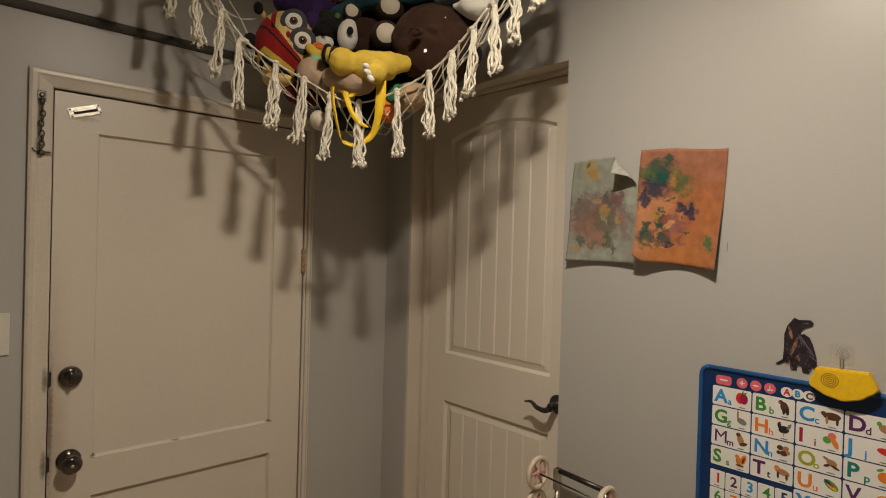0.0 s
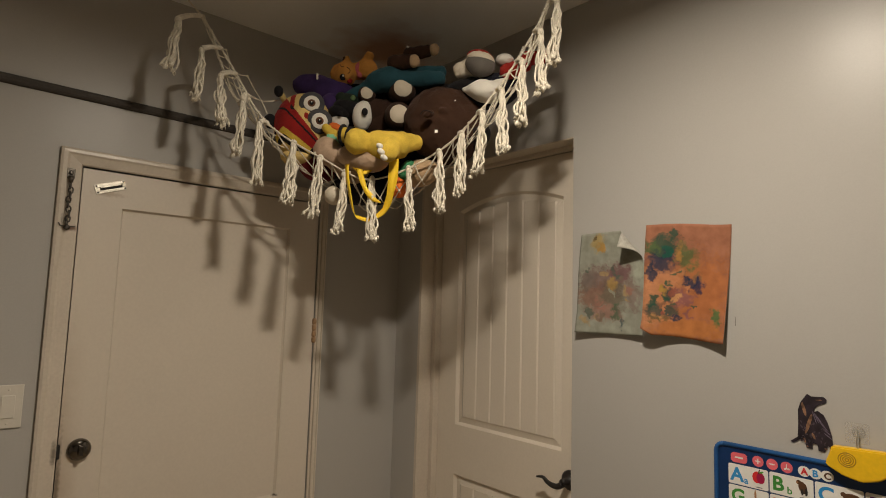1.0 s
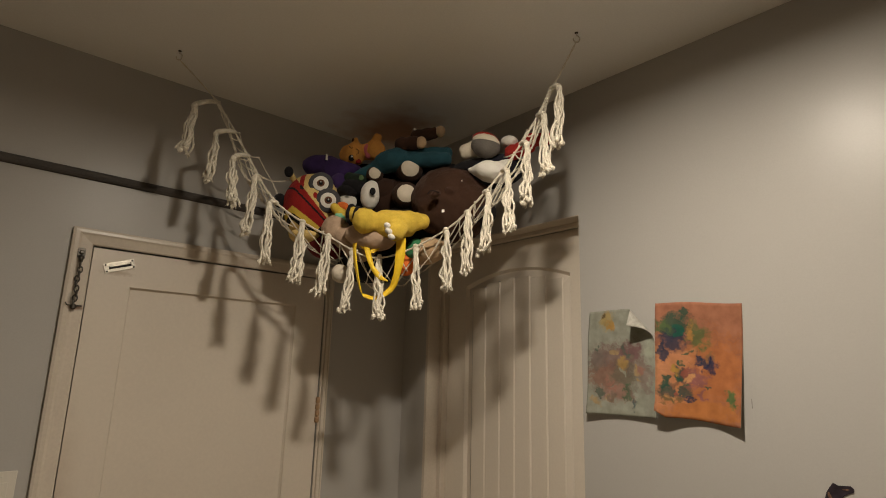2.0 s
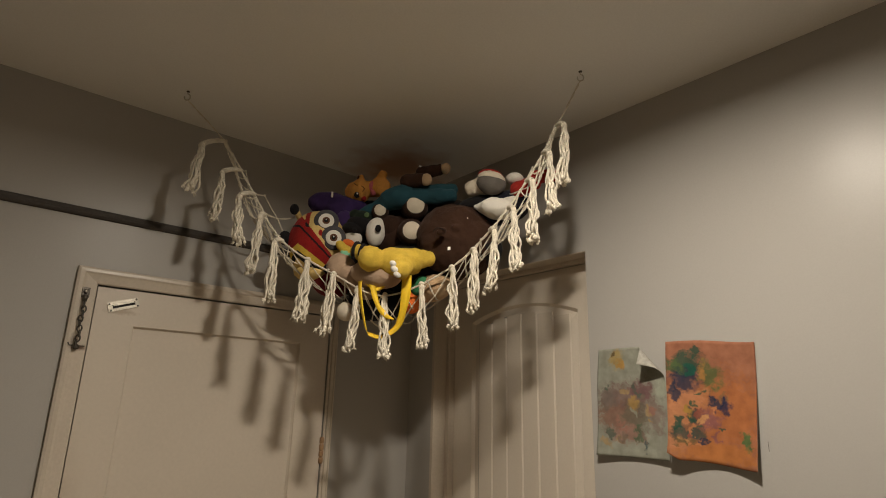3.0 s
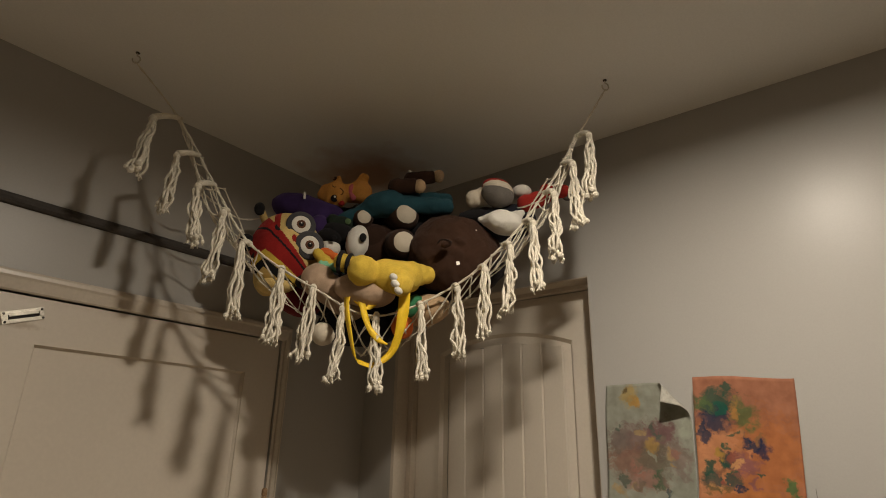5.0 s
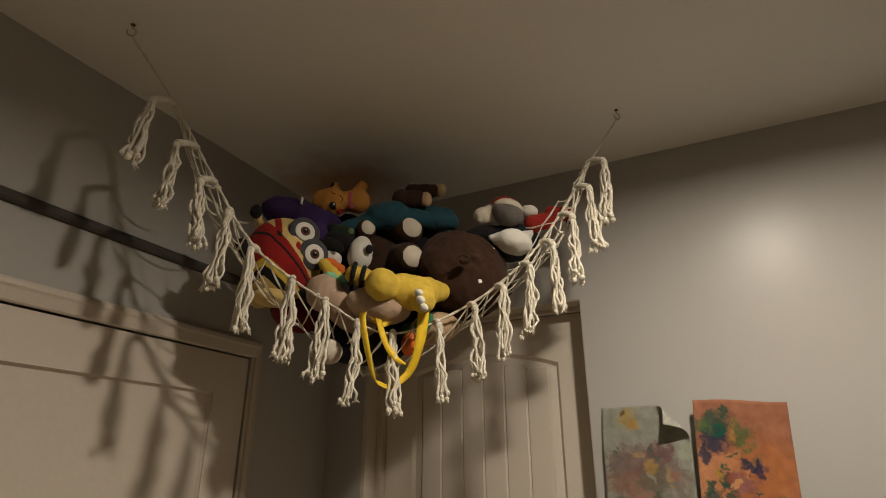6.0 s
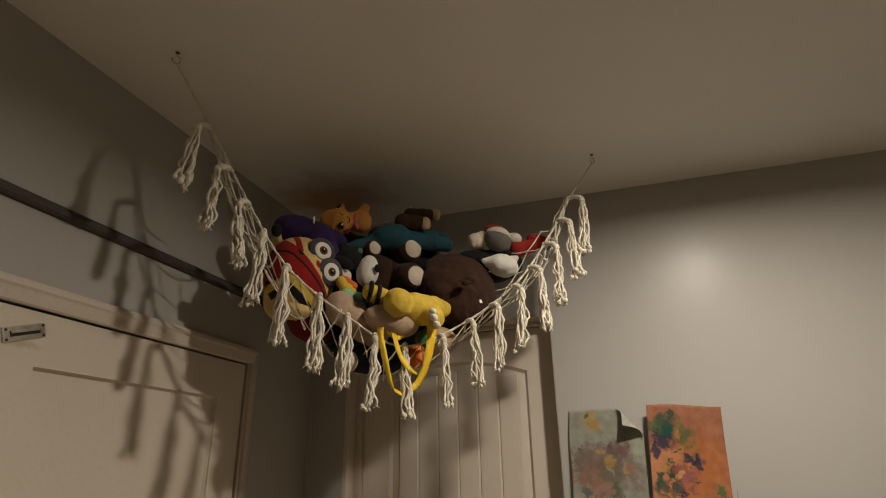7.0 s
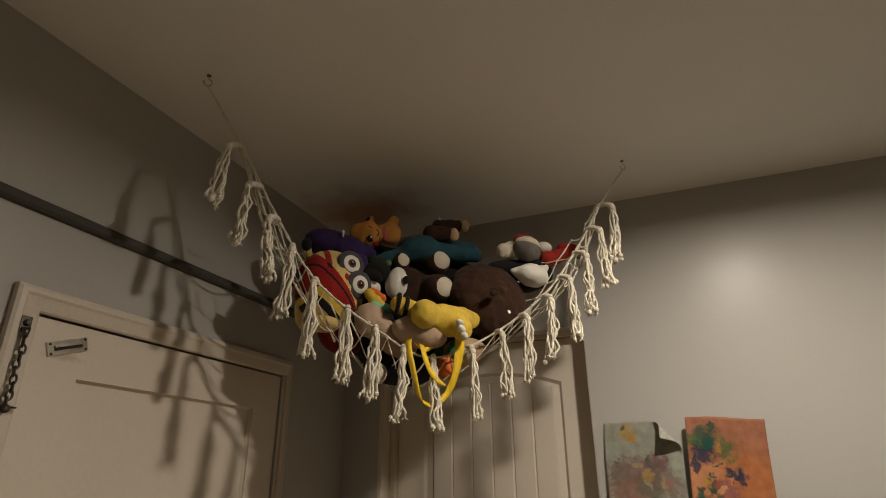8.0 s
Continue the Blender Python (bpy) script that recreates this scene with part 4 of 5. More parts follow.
part("end_slug", lathe(bmesh.new(), [(0.006, 0), (0.009, 0.003), (0.009, 0.008), (0.004, 0.011)], Matrix.Translation((CX, CY - 0.002, 1.829)) @ Matrix.Rotation(radians(90), 4, "X"), 14), OLDSTEEL, chain)
part("end_hook", tube(bmesh.new(), [(CX - 0.022, CY - 0.003, 1.842), (CX - 0.018, CY - 0.005, 1.834), (CX, CY - 0.004, 1.832), (CX + 0.024, CY - 0.003, 1.833)], 0.002, 6), OLDSTEEL, chain)

track = thing("chain_track", "shiny steel chain slide plate screwed on askew", "door hardware")
m = Matrix.Translation((0.438, FY - 0.0005, 1.979)) @ Matrix.Rotation(radians(-19), 4, "Y")


def moved(bm, m):
    bm.transform(m)
    return bm


bm = bmesh.new()
for lo, hi in (((-0.047, -0.004, -0.016), (0.047, 0, -0.006)), ((-0.047, -0.004, 0.006), (0.047, 0, 0.016)), ((-0.047, -0.004, -0.006), (-0.032, 0, 0.006)), ((0.036, -0.004, -0.006), (0.047, 0, 0.006))):
    box(bm, lo, hi, 0.0008)
part("slide_plate", moved(bm, m), NICKEL, track)
part("slot", moved(slab((-0.032, -0.0012, -0.006), (0.036, 0, 0.006)), m), DARK, track)
part("slot_rail", moved(slab((-0.030, -0.006, 0.001), (0.034, -0.0035, 0.0065), 0.001), m), NICKEL, track)
for x in (-0.040, 0.042):
    for z in (-0.011, 0.011):
        part("screw", lathe(bmesh.new(), [(0.0032, 0.0), (0.003, 0.0012), (0.001, 0.0018)], m @ Matrix.Translation((x, -0.004, z)) @ Matrix.Rotation(radians(90), 4, "X"), 10), OLDSTEEL, track)

# ---- children's paintings on the east wall ----


def painted(name, base, spots, ragged=0.035):
    """Paper with brushed blots of paint: (y, z, half width, half height, colour)."""
    m = bpy.data.materials.new(name)
    m.use_nodes = True
    n, l = m.node_tree.nodes, m.node_tree.links
    b = n["Principled BSDF"]
    b.inputs["Roughness"].default_value = 0.8
    b.inputs["Specular IOR Level"].default_value = 0.25
    co = n.new("ShaderNodeTexCoord")
    nz = n.new("ShaderNodeTexNoise")
    nz.inputs["Scale"].default_value, nz.inputs["Detail"].default_value = 38, 6
    l.new(co.outputs["Object"], nz.inputs["Vector"])
    sub = n.new("ShaderNodeVectorMath")
    sub.operation = "SUBTRACT"
    sub.inputs[1].default_value = (0.5, 0.5, 0.5)
    l.new(nz.outputs["Color"], sub.inputs[0])
    mad = n.new("ShaderNodeVectorMath")
    mad.operation = "MULTIPLY_ADD"
    mad.inputs[1].default_value = (ragged * 2, ragged * 2, ragged * 2)
    l.new(sub.outputs[0], mad.inputs[0])
    l.new(co.outputs["Object"], mad.inputs[2])
    wash = n.new("ShaderNodeTexNoise")
    wash.inputs["Scale"].default_value, wash.inputs["Detail"].default_value = 9, 5
    l.new(co.outputs["Object"], wash.inputs["Vector"])
    ramp = n.new("ShaderNodeValToRGB")
    ramp.color_ramp.elements[0].position, ramp.color_ramp.elements[1].position = 0.3, 0.7
    ramp.color_ramp.elements[0].color = (*[c * 0.9 for c in base], 1)
    ramp.color_ramp.elements[1].color = (*[min(1, c * 1.08) for c in base], 1)
    l.new(wash.outputs["Fac"], ramp.inputs["Fac"])
    last = ramp.outputs["Color"]
    stroke = n.new("ShaderNodeTexNoise")        # bristle streaks, drawn out along a slanting brush
    stroke.inputs["Scale"].default_value, stroke.inputs["Detail"].default_value = 70, 5
    brush = n.new("ShaderNodeMapping")
    brush.inputs["Rotation"].default_value, brush.inputs["Scale"].default_value = (0.7, 0, 0), (1, 0.35, 1.5)
    l.new(mad.outputs[0], brush.inputs["Vector"])
    l.new(brush.outputs["Vector"], stroke.inputs["Vector"])
    for y, z, ry, rz, c in spots:
        d = n.new("ShaderNodeVectorMath")
        d.operation = "SUBTRACT"
        d.inputs[1].default_value = (0, y, z)
        l.new(mad.outputs[0], d.inputs[0])
        s = n.new("ShaderNodeVectorMath")
        s.operation = "MULTIPLY"
        s.inputs[1].default_value = (0, 1 / ry, 1 / rz)
        l.new(d.outputs[0], s.inputs[0])
        ln = n.new("ShaderNodeVectorMath")
        ln.operation = "LENGTH"
        l.new(s.outputs[0], ln.inputs[0])
        ad = n.new("ShaderNodeMath")
        ad.operation = "MULTIPLY_ADD"
        ad.inputs[1].default_value = 1.3
        l.new(stroke.outputs["Fac"], ad.inputs[0])
        l.new(ln.outputs["Value"], ad.inputs[2])
        mr = n.new("ShaderNodeMapRange")
        mr.inputs["From Min"].default_value, mr.inputs["From Max"].default_value = 1.86, 1.26
        mr.inputs["To Max"].default_value = 0.86
        l.new(ad.outputs[0], mr.inputs["Value"])
        mx = n.new("ShaderNodeMix")
        mx.data_type = "RGBA"
        l.new(mr.outputs["Result"], mx.inputs[0])
        l.new(last, mx.inputs[6])
        mx.inputs[7].default_value = (*c, 1)
        last = mx.outputs[2]
    tone = n.new("ShaderNodeValToRGB")
    tone.color_ramp.elements[0].position, tone.color_ramp.elements[1].position = 0.30, 0.68
    tone.color_ramp.elements[0].color, tone.color_ramp.elements[1].color = (0.74, 0.73, 0.72, 1), (1.0, 1.0, 1.0, 1)
    l.new(nz.outputs["Fac"], tone.inputs["Fac"])
    mul = n.new("ShaderNodeMix")
    mul.data_type, mul.blend_type = "RGBA", "MULTIPLY"
    mul.inputs[0].default_value = 1.0
    l.new(last, mul.inputs[6])
    l.new(tone.outputs["Color"], mul.inputs[7])
    l.new(mul.outputs[2], b.inputs["Base Color"])
    bp = n.new("ShaderNodeBump")
    bp.inputs["Strength"].default_value, bp.inputs["Distance"].default_value = 0.25, 0.001
    l.new(stroke.outputs["Fac"], bp.inputs["Height"])
    l.new(bp.outputs["Normal"], b.inputs["Normal"])
    return m


def sheet(place, nu=30, nv=36, thick=0.0006):
    """A sheet of paper: place(s, t) gives its points from the upper corner by the corner of the room; material 1 is its back."""
    bm = bmesh.new()
    front = [[bm.verts.new(place(i / nu, j / nv)) for i in range(nu + 1)] for j in range(nv + 1)]
    quads = [(front[j][i], front[j + 1][i], front[j + 1][i + 1], front[j][i + 1]) for j in range(nv) for i in range(nu)]
    for q in quads:
        bm.faces.new(q)
    bm.normal_update()
    behind = {v: bm.verts.new(v.co - v.normal * thick) for row in front for v in row}
    for q in quads:
        bm.faces.new([behind[v] for v in reversed(q)]).material_index = 1
    ring = front[0] + [row[-1] for row in front[1:]] + front[-1][-2::-1] + [row[0] for row in front[-2:0:-1]]
    for p, q in zip(ring, ring[1:] + ring[:1]):
        bm.faces.new((p, q, behind[q], behind[p])).material_index = 1
    bmesh.ops.recalc_face_normals(bm, faces=bm.faces[:])
    return bm


PAPERBACK = shade("plain paper back", (0.38, 0.365, 0.32), 0.85, 120, 0.1, 0.2, 14)


def place_orange(s, t):
    y = 0.860 - 0.229 * s + 0.018 * t
    z = 1.875 - 0.008 * s - 0.326 * t + 0.004 * math.sin(s * 5)
    off = 0.003 + 0.041 * (1 - s) ** 3 + 0.024 * t * t * max(0.0, 2 * s - 1) ** 2 + 0.005 * t ** 4 + 0.0025 * math.sin(t * 7 + s * 3)
    if s < 0.12 and t > 0.86:
        z += 0.02 * (0.12 - s) / 0.12 * (t - 0.86) / 0.14
    return Vector((XW - off, y, z))


ORNG = (0.36, 0.150, 0.085)
GRN, BLU, LEAF, PEACH, MAUVE, DEEP = (0.018, 0.078, 0.052), (0.006, 0.030, 0.072), (0.09, 0.14, 0.05), (0.56, 0.25, 0.12), (0.25, 0.10, 0.10), (0.045, 0.07, 0.06)
dabs = [  # across, down, half width, half height
    (0.55, 0.60, 0.60, 0.34, (0.44, 0.155, 0.05)), (0.20, 0.52, 0.26, 0.16, PEACH), (0.06, 0.75, 0.12, 0.30, PEACH), (0.55, 0.94, 0.50, 0.10, (0.48, 0.18, 0.05)),
    (0.20, 0.20, 0.19, 0.11, GRN), (0.33, 0.10, 0.06, 0.06, GRN), (0.10, 0.22, 0.09, 0.08, LEAF), (0.18, 0.33, 0.17, 0.09, BLU), (0.11, 0.46, 0.045, 0.07, BLU), (0.05, 0.40, 0.05, 0.06, BLU),
    (0.47, 0.30, 0.13, 0.12, LEAF), (0.40, 0.26, 0.06, 0.05, (0.45, 0.22, 0.06)), (0.25, 0.25, 0.05, 0.05, (0.015, 0.11, 0.075)),
    (0.56, 0.53, 0.13, 0.050, BLU), (0.63, 0.57, 0.06, 0.050, (0.015, 0.024, 0.07)), (0.50, 0.48, 0.05, 0.035, BLU), (0.62, 0.48, 0.05, 0.04, (0.30, 0.15, 0.06)),
    (0.42, 0.66, 0.17, 0.08, MAUVE), (0.30, 0.64, 0.10, 0.05, DEEP), (0.15, 0.76, 0.16, 0.075, DEEP), (0.10, 0.71, 0.06, 0.05, GRN), (0.31, 0.77, 0.11, 0.055, DEEP), (0.20, 0.84, 0.12, 0.04, (0.16, 0.12, 0.05)),
    (0.53, 0.80, 0.05, 0.035, MAUVE), (0.57, 0.73, 0.04, 0.022, GRN), (0.38, 0.83, 0.05, 0.03, BLU), (0.87, 0.84, 0.045, 0.085, (0.05, 0.15, 0.05)), (0.20, 0.60, 0.06, 0.03, (0.42, 0.26, 0.05)), (0.24, 0.65, 0.05, 0.03, GRN),
]
spots = [(0.860 - 0.229 * a + 0.018 * d, 1.875 - 0.326 * d, 0.229 * w, 0.326 * h, c) for a, d, w, h, c in dabs]
dab = random.Random(11)
for i in range(16):
    spots.append((dab.uniform(0.73, 0.85), dab.uniform(1.58, 1.73), dab.uniform(0.006, 0.014), dab.uniform(0.005, 0.011), dab.choice([(0.55, 0.22, 0.09), (0.04, 0.10, 0.06), (0.02, 0.03, 0.07), (0.30, 0.09, 0.06), (0.60, 0.30, 0.12)])))
bm = sheet(place_orange)
p2 = tagged(part("orange_painting", bm, [painted("orange painted paper", ORNG, spots), PAPERBACK]), "orange paper with blue and green paint blots, curling", "painting", "paintings on the wall")
p2.data.polygons.foreach_set("use_smooth", [True] * len(p2.data.polygons))

# the grey-green sheet: its upper free corner rolls forward
PW, PH = 0.240, 0.325
FA, FB = Vector((0.136, 0.0)), Vector((PW, 0.116))
fold_dir = (FB - FA).normalized()
fold_n = Vector((fold_dir.y, -fold_dir.x))


def fold_distance(s, t):
    return (Vector((s * PW, t * PH)) - FA).dot(fold_n)


def place_grey(s, t):
    q = Vector((s * PW, t * PH))
    d = fold_distance(s, t)
    r, lift = 0.021, 0.0
    if d > 0:
        th = min(d / r, 2.5)
        rest = max(0.0, d - r * 2.5)
        q = q - fold_n * d + fold_n * (r * math.sin(th) + rest * math.cos(2.5))
        lift = r * (1 - math.cos(th)) + rest * math.sin(2.5)
    s2, t2 = q.x / PW, q.y / PH
    off = 0.004 + lift + 0.022 * s2 * (1 - 0.5 * t2) + 0.021 * t2 ** 2 * (1 - s2) ** 2 + 0.004 * math.sin(s2 * 4 + t2 * 3)
    return Vector((XW - off, 1.117 + 0.012 * t2 - q.x + 0.003 * math.sin(t2 * 6) * (1 - s2), 1.869 - q.y))


spots = [
    (1.045, 1.835, 0.026, 0.028, (0.42, 0.30, 0.11)), (1.06, 1.85, 0.007, 0.010, (0.12, 0.08, 0.03)), (1.03, 1.82, 0.012, 0.014, (0.46, 0.26, 0.07)),
    (1.02, 1.715, 0.10, 0.050, (0.21, 0.13, 0.12)), (0.97, 1.735, 0.05, 0.034, (0.20, 0.11, 0.11)), (1.06, 1.66, 0.07, 0.045, (0.26, 0.14, 0.10)),
    (0.995, 1.66, 0.05, 0.05, (0.17, 0.14, 0.10)), (1.00, 1.700, 0.02, 0.020, (0.42, 0.27, 0.09)), (1.085, 1.72, 0.03, 0.03, (0.20, 0.16, 0.14)),
    (1.02, 1.61, 0.06, 0.026, (0.34, 0.19, 0.15)), (0.985, 1.615, 0.013, 0.024, (0.07, 0.15, 0.08)), (0.965, 1.585, 0.008, 0.018, (0.06, 0.10, 0.11)),
    (0.92, 1.67, 0.03, 0.05, (0.26, 0.20, 0.17)), (0.90, 1.745, 0.03, 0.025, (0.40, 0.42, 0.34)),
]
for i in range(18):
    spots.append((dab.uniform(0.93, 1.10), dab.uniform(1.58, 1.75), dab.uniform(0.008, 0.02), dab.uniform(0.006, 0.016), dab.choice([(0.34, 0.17, 0.13), (0.20, 0.15, 0.12), (0.40, 0.28, 0.14), (0.30, 0.31, 0.25), (0.10, 0.13, 0.10)])))
bm = sheet(place_grey, 40, 44)
p1 = tagged(part("grey_painting", bm, [painted("grey-green painted paper", (0.325, 0.332, 0.275), spots), PAPERBACK]), "grey-green painted paper with one corner rolled over", "painting", "paintings on the wall")
p1.data.polygons.foreach_set("use_smooth", [True] * len(p1.data.polygons))

# ---- alphabet chart on the east wall ----
ON_WALL = Matrix(((0, 0, -1, 0), (-1, 0, 0, 0), (0, 1, 0, 0), (0, 0, 0, 1)))


def ink(name, c, rough=0.4):
    return shade(name, c, rough, 200, 0.0, 0.06, 30)


INKS = {
    "blue": ink("sky blue print", (0.03, 0.27, 0.62)), "green": ink("green print", (0.05, 0.26, 0.04)), "purple": ink("purple print", (0.10, 0.02, 0.12)),
    "orange": ink("orange print", (0.80, 0.22, 0.03)), "crimson": ink("crimson print", (0.35, 0.01, 0.06)), "teal": ink("teal print", (0.01, 0.20, 0.17)),
    "olive": ink("olive print", (0.36, 0.38, 0.02)), "red": ink("red print", (0.65, 0.03, 0.03)), "navy": ink("navy print", (0.02, 0.03, 0.14)),
    "brown": ink("brown print", (0.10, 0.045, 0.02)), "black": ink("black print", (0.02, 0.02, 0.02)), "tan": ink("tan print", (0.42, 0.22, 0.10)),
    "leaf": ink("leaf print", (0.10, 0.35, 0.05)), "pink": ink("pink print", (0.75, 0.14, 0.17)), "white": ink("white print", (0.78, 0.77, 0.72)),
    "grey": ink("grey print", (0.20, 0.20, 0.20)), "yellow": ink("yellow print", (0.80, 0.52, 0.03)),
}
CHARTBLUE = shade("dark blue chart print", (0.004, 0.030, 0.115), 0.35, 300, 0.03, 0.12, 12)
CHARTEDGE = shade("blue fabric binding", (0.01, 0.085, 0.27), 0.6, 500, 0.3, 0.15, 30)
CELL = shade("white chart print", (0.82, 0.81, 0.77), 0.4, 200, 0.02, 0.03, 12)
YPLAST = shade("yellow plastic", (0.84, 0.52, 0.015), 0.3, 120, 0.03, 0.06, 14)
CLEAR = bpy.data.materials.new("clear plastic")
CLEAR.use_nodes = True
cb = CLEAR.node_tree.nodes["Principled BSDF"]
cb.inputs["Base Color"].default_value, cb.inputs["Roughness"].default_value, cb.inputs["Alpha"].default_value = (0.62, 0.60, 0.56, 1), 0.06, 0.14

chart = thing("alphabet_chart", "blue electronic alphabet chart with white letter cells", "wall chart")
CF = 1.6415                       # face of the chart
CY0, CY1, CZ0, CZ1 = 0.688, 0.035, 0.80, 1.281


def rounded(y0, y1, z0, z1, r, n=6):
    """Outline of a rounded rectangle on the wall, y0 > y1."""
    out = []
    for cy, cz, a0 in ((y0 - r, z1 - r, 90), (y0 - r, z0 + r, 180), (y1 + r, z0 + r, 270), (y1 + r, z1 - r, 0)):
        for k in range(n + 1):
            a = radians(a0 + 90 * k / n)
            out.append((cy - r * math.cos(a), cz + r * math.sin(a)))
    return out


def plate(x, thick, outline):
    bm = bmesh.new()
    prism(bm, [(x, y, z) for y, z in outline], (-thick, 0, 0))
    return bm


part("board", plate(1.6475, 1.6475 - CF, rounded(CY0 - 0.006, CY1 + 0.006, CZ0 + 0.006, CZ1 - 0.006, 0.022)), CHARTBLUE, chart)
bm = bmesh.new()
loop = [Vector((CF + 0.001, y, z)) for y, z in rounded(CY0 - 0.006, CY1 + 0.006, CZ0 + 0.006, CZ1 - 0.006, 0.022)]
tube(bm, loop + [loop[0]], 0.0062, 8)
part("binding", bm, CHARTEDGE, chart, "raised blue fabric binding")


def words(text, y, z, size, mat, parent, name="letter", x=CF - 0.0011, bold=0.0):
    """Flat lettering on the wall in the built-in font, its left foot at (y, z)."""
    cu = bpy.data.curves.new(name, "FONT")
    cu.body, cu.size, cu.extrude, cu.offset = text, size, 0.0002, bold
    cu.resolution_u = 3
    tmp = new(name, cu)
    me = bpy.data.meshes.new_from_object(tmp.evaluated_get(bpy.context.evaluated_depsgraph_get()))
    bpy.data.objects.remove(tmp)
    me.transform(Matrix.Translation((x, y, z)) @ ON_WALL)
    me.materials.clear()
    me.materials.append(mat)
    ob = new(name, me)
    ob.parent = parent
    return ob


def spot(bm, y, z, ry, rz, mat, tilt=0.0, x=CF - 0.0012, n=12):
    pts = []
    for k in range(n):
        a = 2 * math.pi * k / n
        u, v = ry * math.cos(a), rz * math.sin(a)
        pts.append((x, y - (u * math.cos(tilt) - v * math.sin(tilt)), z + u * math.sin(tilt) + v * math.cos(tilt)))
    prism(bm, pts, (-0.0003, 0, 0), mat)


# cell by cell: letter, its ink, and the small picture as a few rounded shapes
PICTURES = {
    "A": ("blue", [("red", -0.3, 0, 0.75, 0.95, 0), ("crimson", 0.35, -0.05, 0.7, 0.9, 0), ("brown", 0.1, 1.0, 0.1, 0.4, -0.3), ("leaf", 0.5, 0.95, 0.4, 0.15, 0.4)]),
    "B": ("green", [("brown", 0, 0.0, 0.65, 0.95, 0.3), ("brown", -0.6, 0.75, 0.4, 0.35, -0.2), ("black", -0.1, -0.7, 0.22, 0.5, 0), ("black", 0.5, -0.6, 0.25, 0.6, 0), ("tan", -0.85, 0.7, 0.18, 0.14, 0)]),
    "C": ("blue", [("brown", 0, 0.1, 1.3, 0.6, 0), ("brown", -1.2, 0.4, 0.4, 0.35, 0), ("brown", 0.8, -0.6, 0.2, 0.6, 0), ("tan", -0.7, -0.6, 0.2, 0.6, 0)]),
    "D": ("purple", [("tan", 0.2, -0.2, 1.0, 0.6, -0.3), ("leaf", -0.7, 0.5, 0.35, 0.35, 0)]),
    "G": ("green", [("grey", 0.1, -0.4, 0.9, 0.5, -0.4), ("tan", -0.6, 0.6, 0.18, 0.8, 0)]),
    "H": ("orange", [("black", 0, -0.1, 0.85, 0.6, 0.2), ("grey", 0.8, 0.5, 0.25, 0.6, -0.5), ("tan", 0.0, -0.9, 0.08, 0.35, 0), ("red", -0.7, 0.8, 0.25, 0.3, 0), ("black", -0.7, 0.4, 0.3, 0.6, 0.2)]),
    "I": ("crimson", [("leaf", -0.6, -0.1, 0.6, 0.55, 0), ("pink", 0.1, 0.6, 0.6, 0.55, 0), ("orange", 0.5, -0.3, 0.4, 1.0, 0.5)]),
    "J": ("blue", [("red", 0.3, 0, 1.2, 0.5, -0.2), ("brown", 1.0, 0, 0.6, 0.8, 0)]),
    "M": ("purple", [("tan", 0, -0.1, 0.55, 1.0, 0.3), ("brown", -0.4, 0.8, 0.4, 0.35, 0), ("brown", 0.5, -0.7, 0.7, 0.3, 0.3)]),
    "N": ("blue", [("brown", -0.5, 0.4, 0.5, 0.4, 0), ("tan", 0.4, 0.4, 0.5, 0.4, 0.4), ("brown", 0.1, -0.4, 0.6, 0.45, 0), ("brown", -0.7, -0.4, 0.35, 0.3, 0), ("tan", 0.8, -0.2, 0.3, 0.3, 0)]),
    "O": ("olive", [("tan", 0.2, 0.0, 0.8, 0.5, -0.3), ("tan", -0.6, 0.5, 0.6, 0.2, -0.5), ("brown", 0.7, -0.6, 0.7, 0.2, -0.4), ("brown", -0.5, -0.5, 0.5, 0.2, 0.4)]),
    "P": ("teal", [("orange", 0.2, -0.2, 0.9, 0.8, 0), ("leaf", -0.4, 0.8, 0.5, 0.2, 0.4)]),
    "S": ("green", [("orange", 0.6, 0.2, 0.45, 0.9, -0.3), ("brown", 0.6, 0.1, 0.2, 0.6, -0.3), ("orange", -0.2, -0.2, 0.5, 0.75, 0.2), ("orange", -0.5, 0.6, 0.38, 0.3, 0), ("tan", -0.4, -0.35, 0.22, 0.4, 0.2), ("brown", 0.0, -0.9, 0.7, 0.15, 0)]),
    "T": ("purple", [("tan", 0, 0, 1.2, 0.5, -0.2), ("orange", -0.9, 0.5, 0.45, 0.4, 0), ("brown", -0.7, -0.6, 0.2, 0.6, 0), ("brown", 0.7, -0.7, 0.2, 0.5, 0)]),
    "U": ("orange", [("leaf", 0.2, 0.1, 1.2, 0.6, -0.6), ("yellow", 0.3, -0.1, 0.9, 0.25, -0.6), ("red", 0.0, 0.3, 0.8, 0.2, -0.6), ("navy", -0.3, 0.5, 0.6, 0.2, -0.6)]),
    "V": ("purple", [("orange", 0.4, 0.1, 1.1, 0.6, 0), ("yellow", 0.4, 0.35, 0.9, 0.2, 0), ("black", -0.1, -0.5, 0.25, 0.25, 0), ("black", 0.9, -0.5, 0.25, 0.25, 0)]),
    "Y": ("blue", [("tan", 0, 0, 0.9, 0.6, 0)]),
}
GX, GZ, CWID, CHGT = 0.650, 1.2285, 0.0995, 0.0535
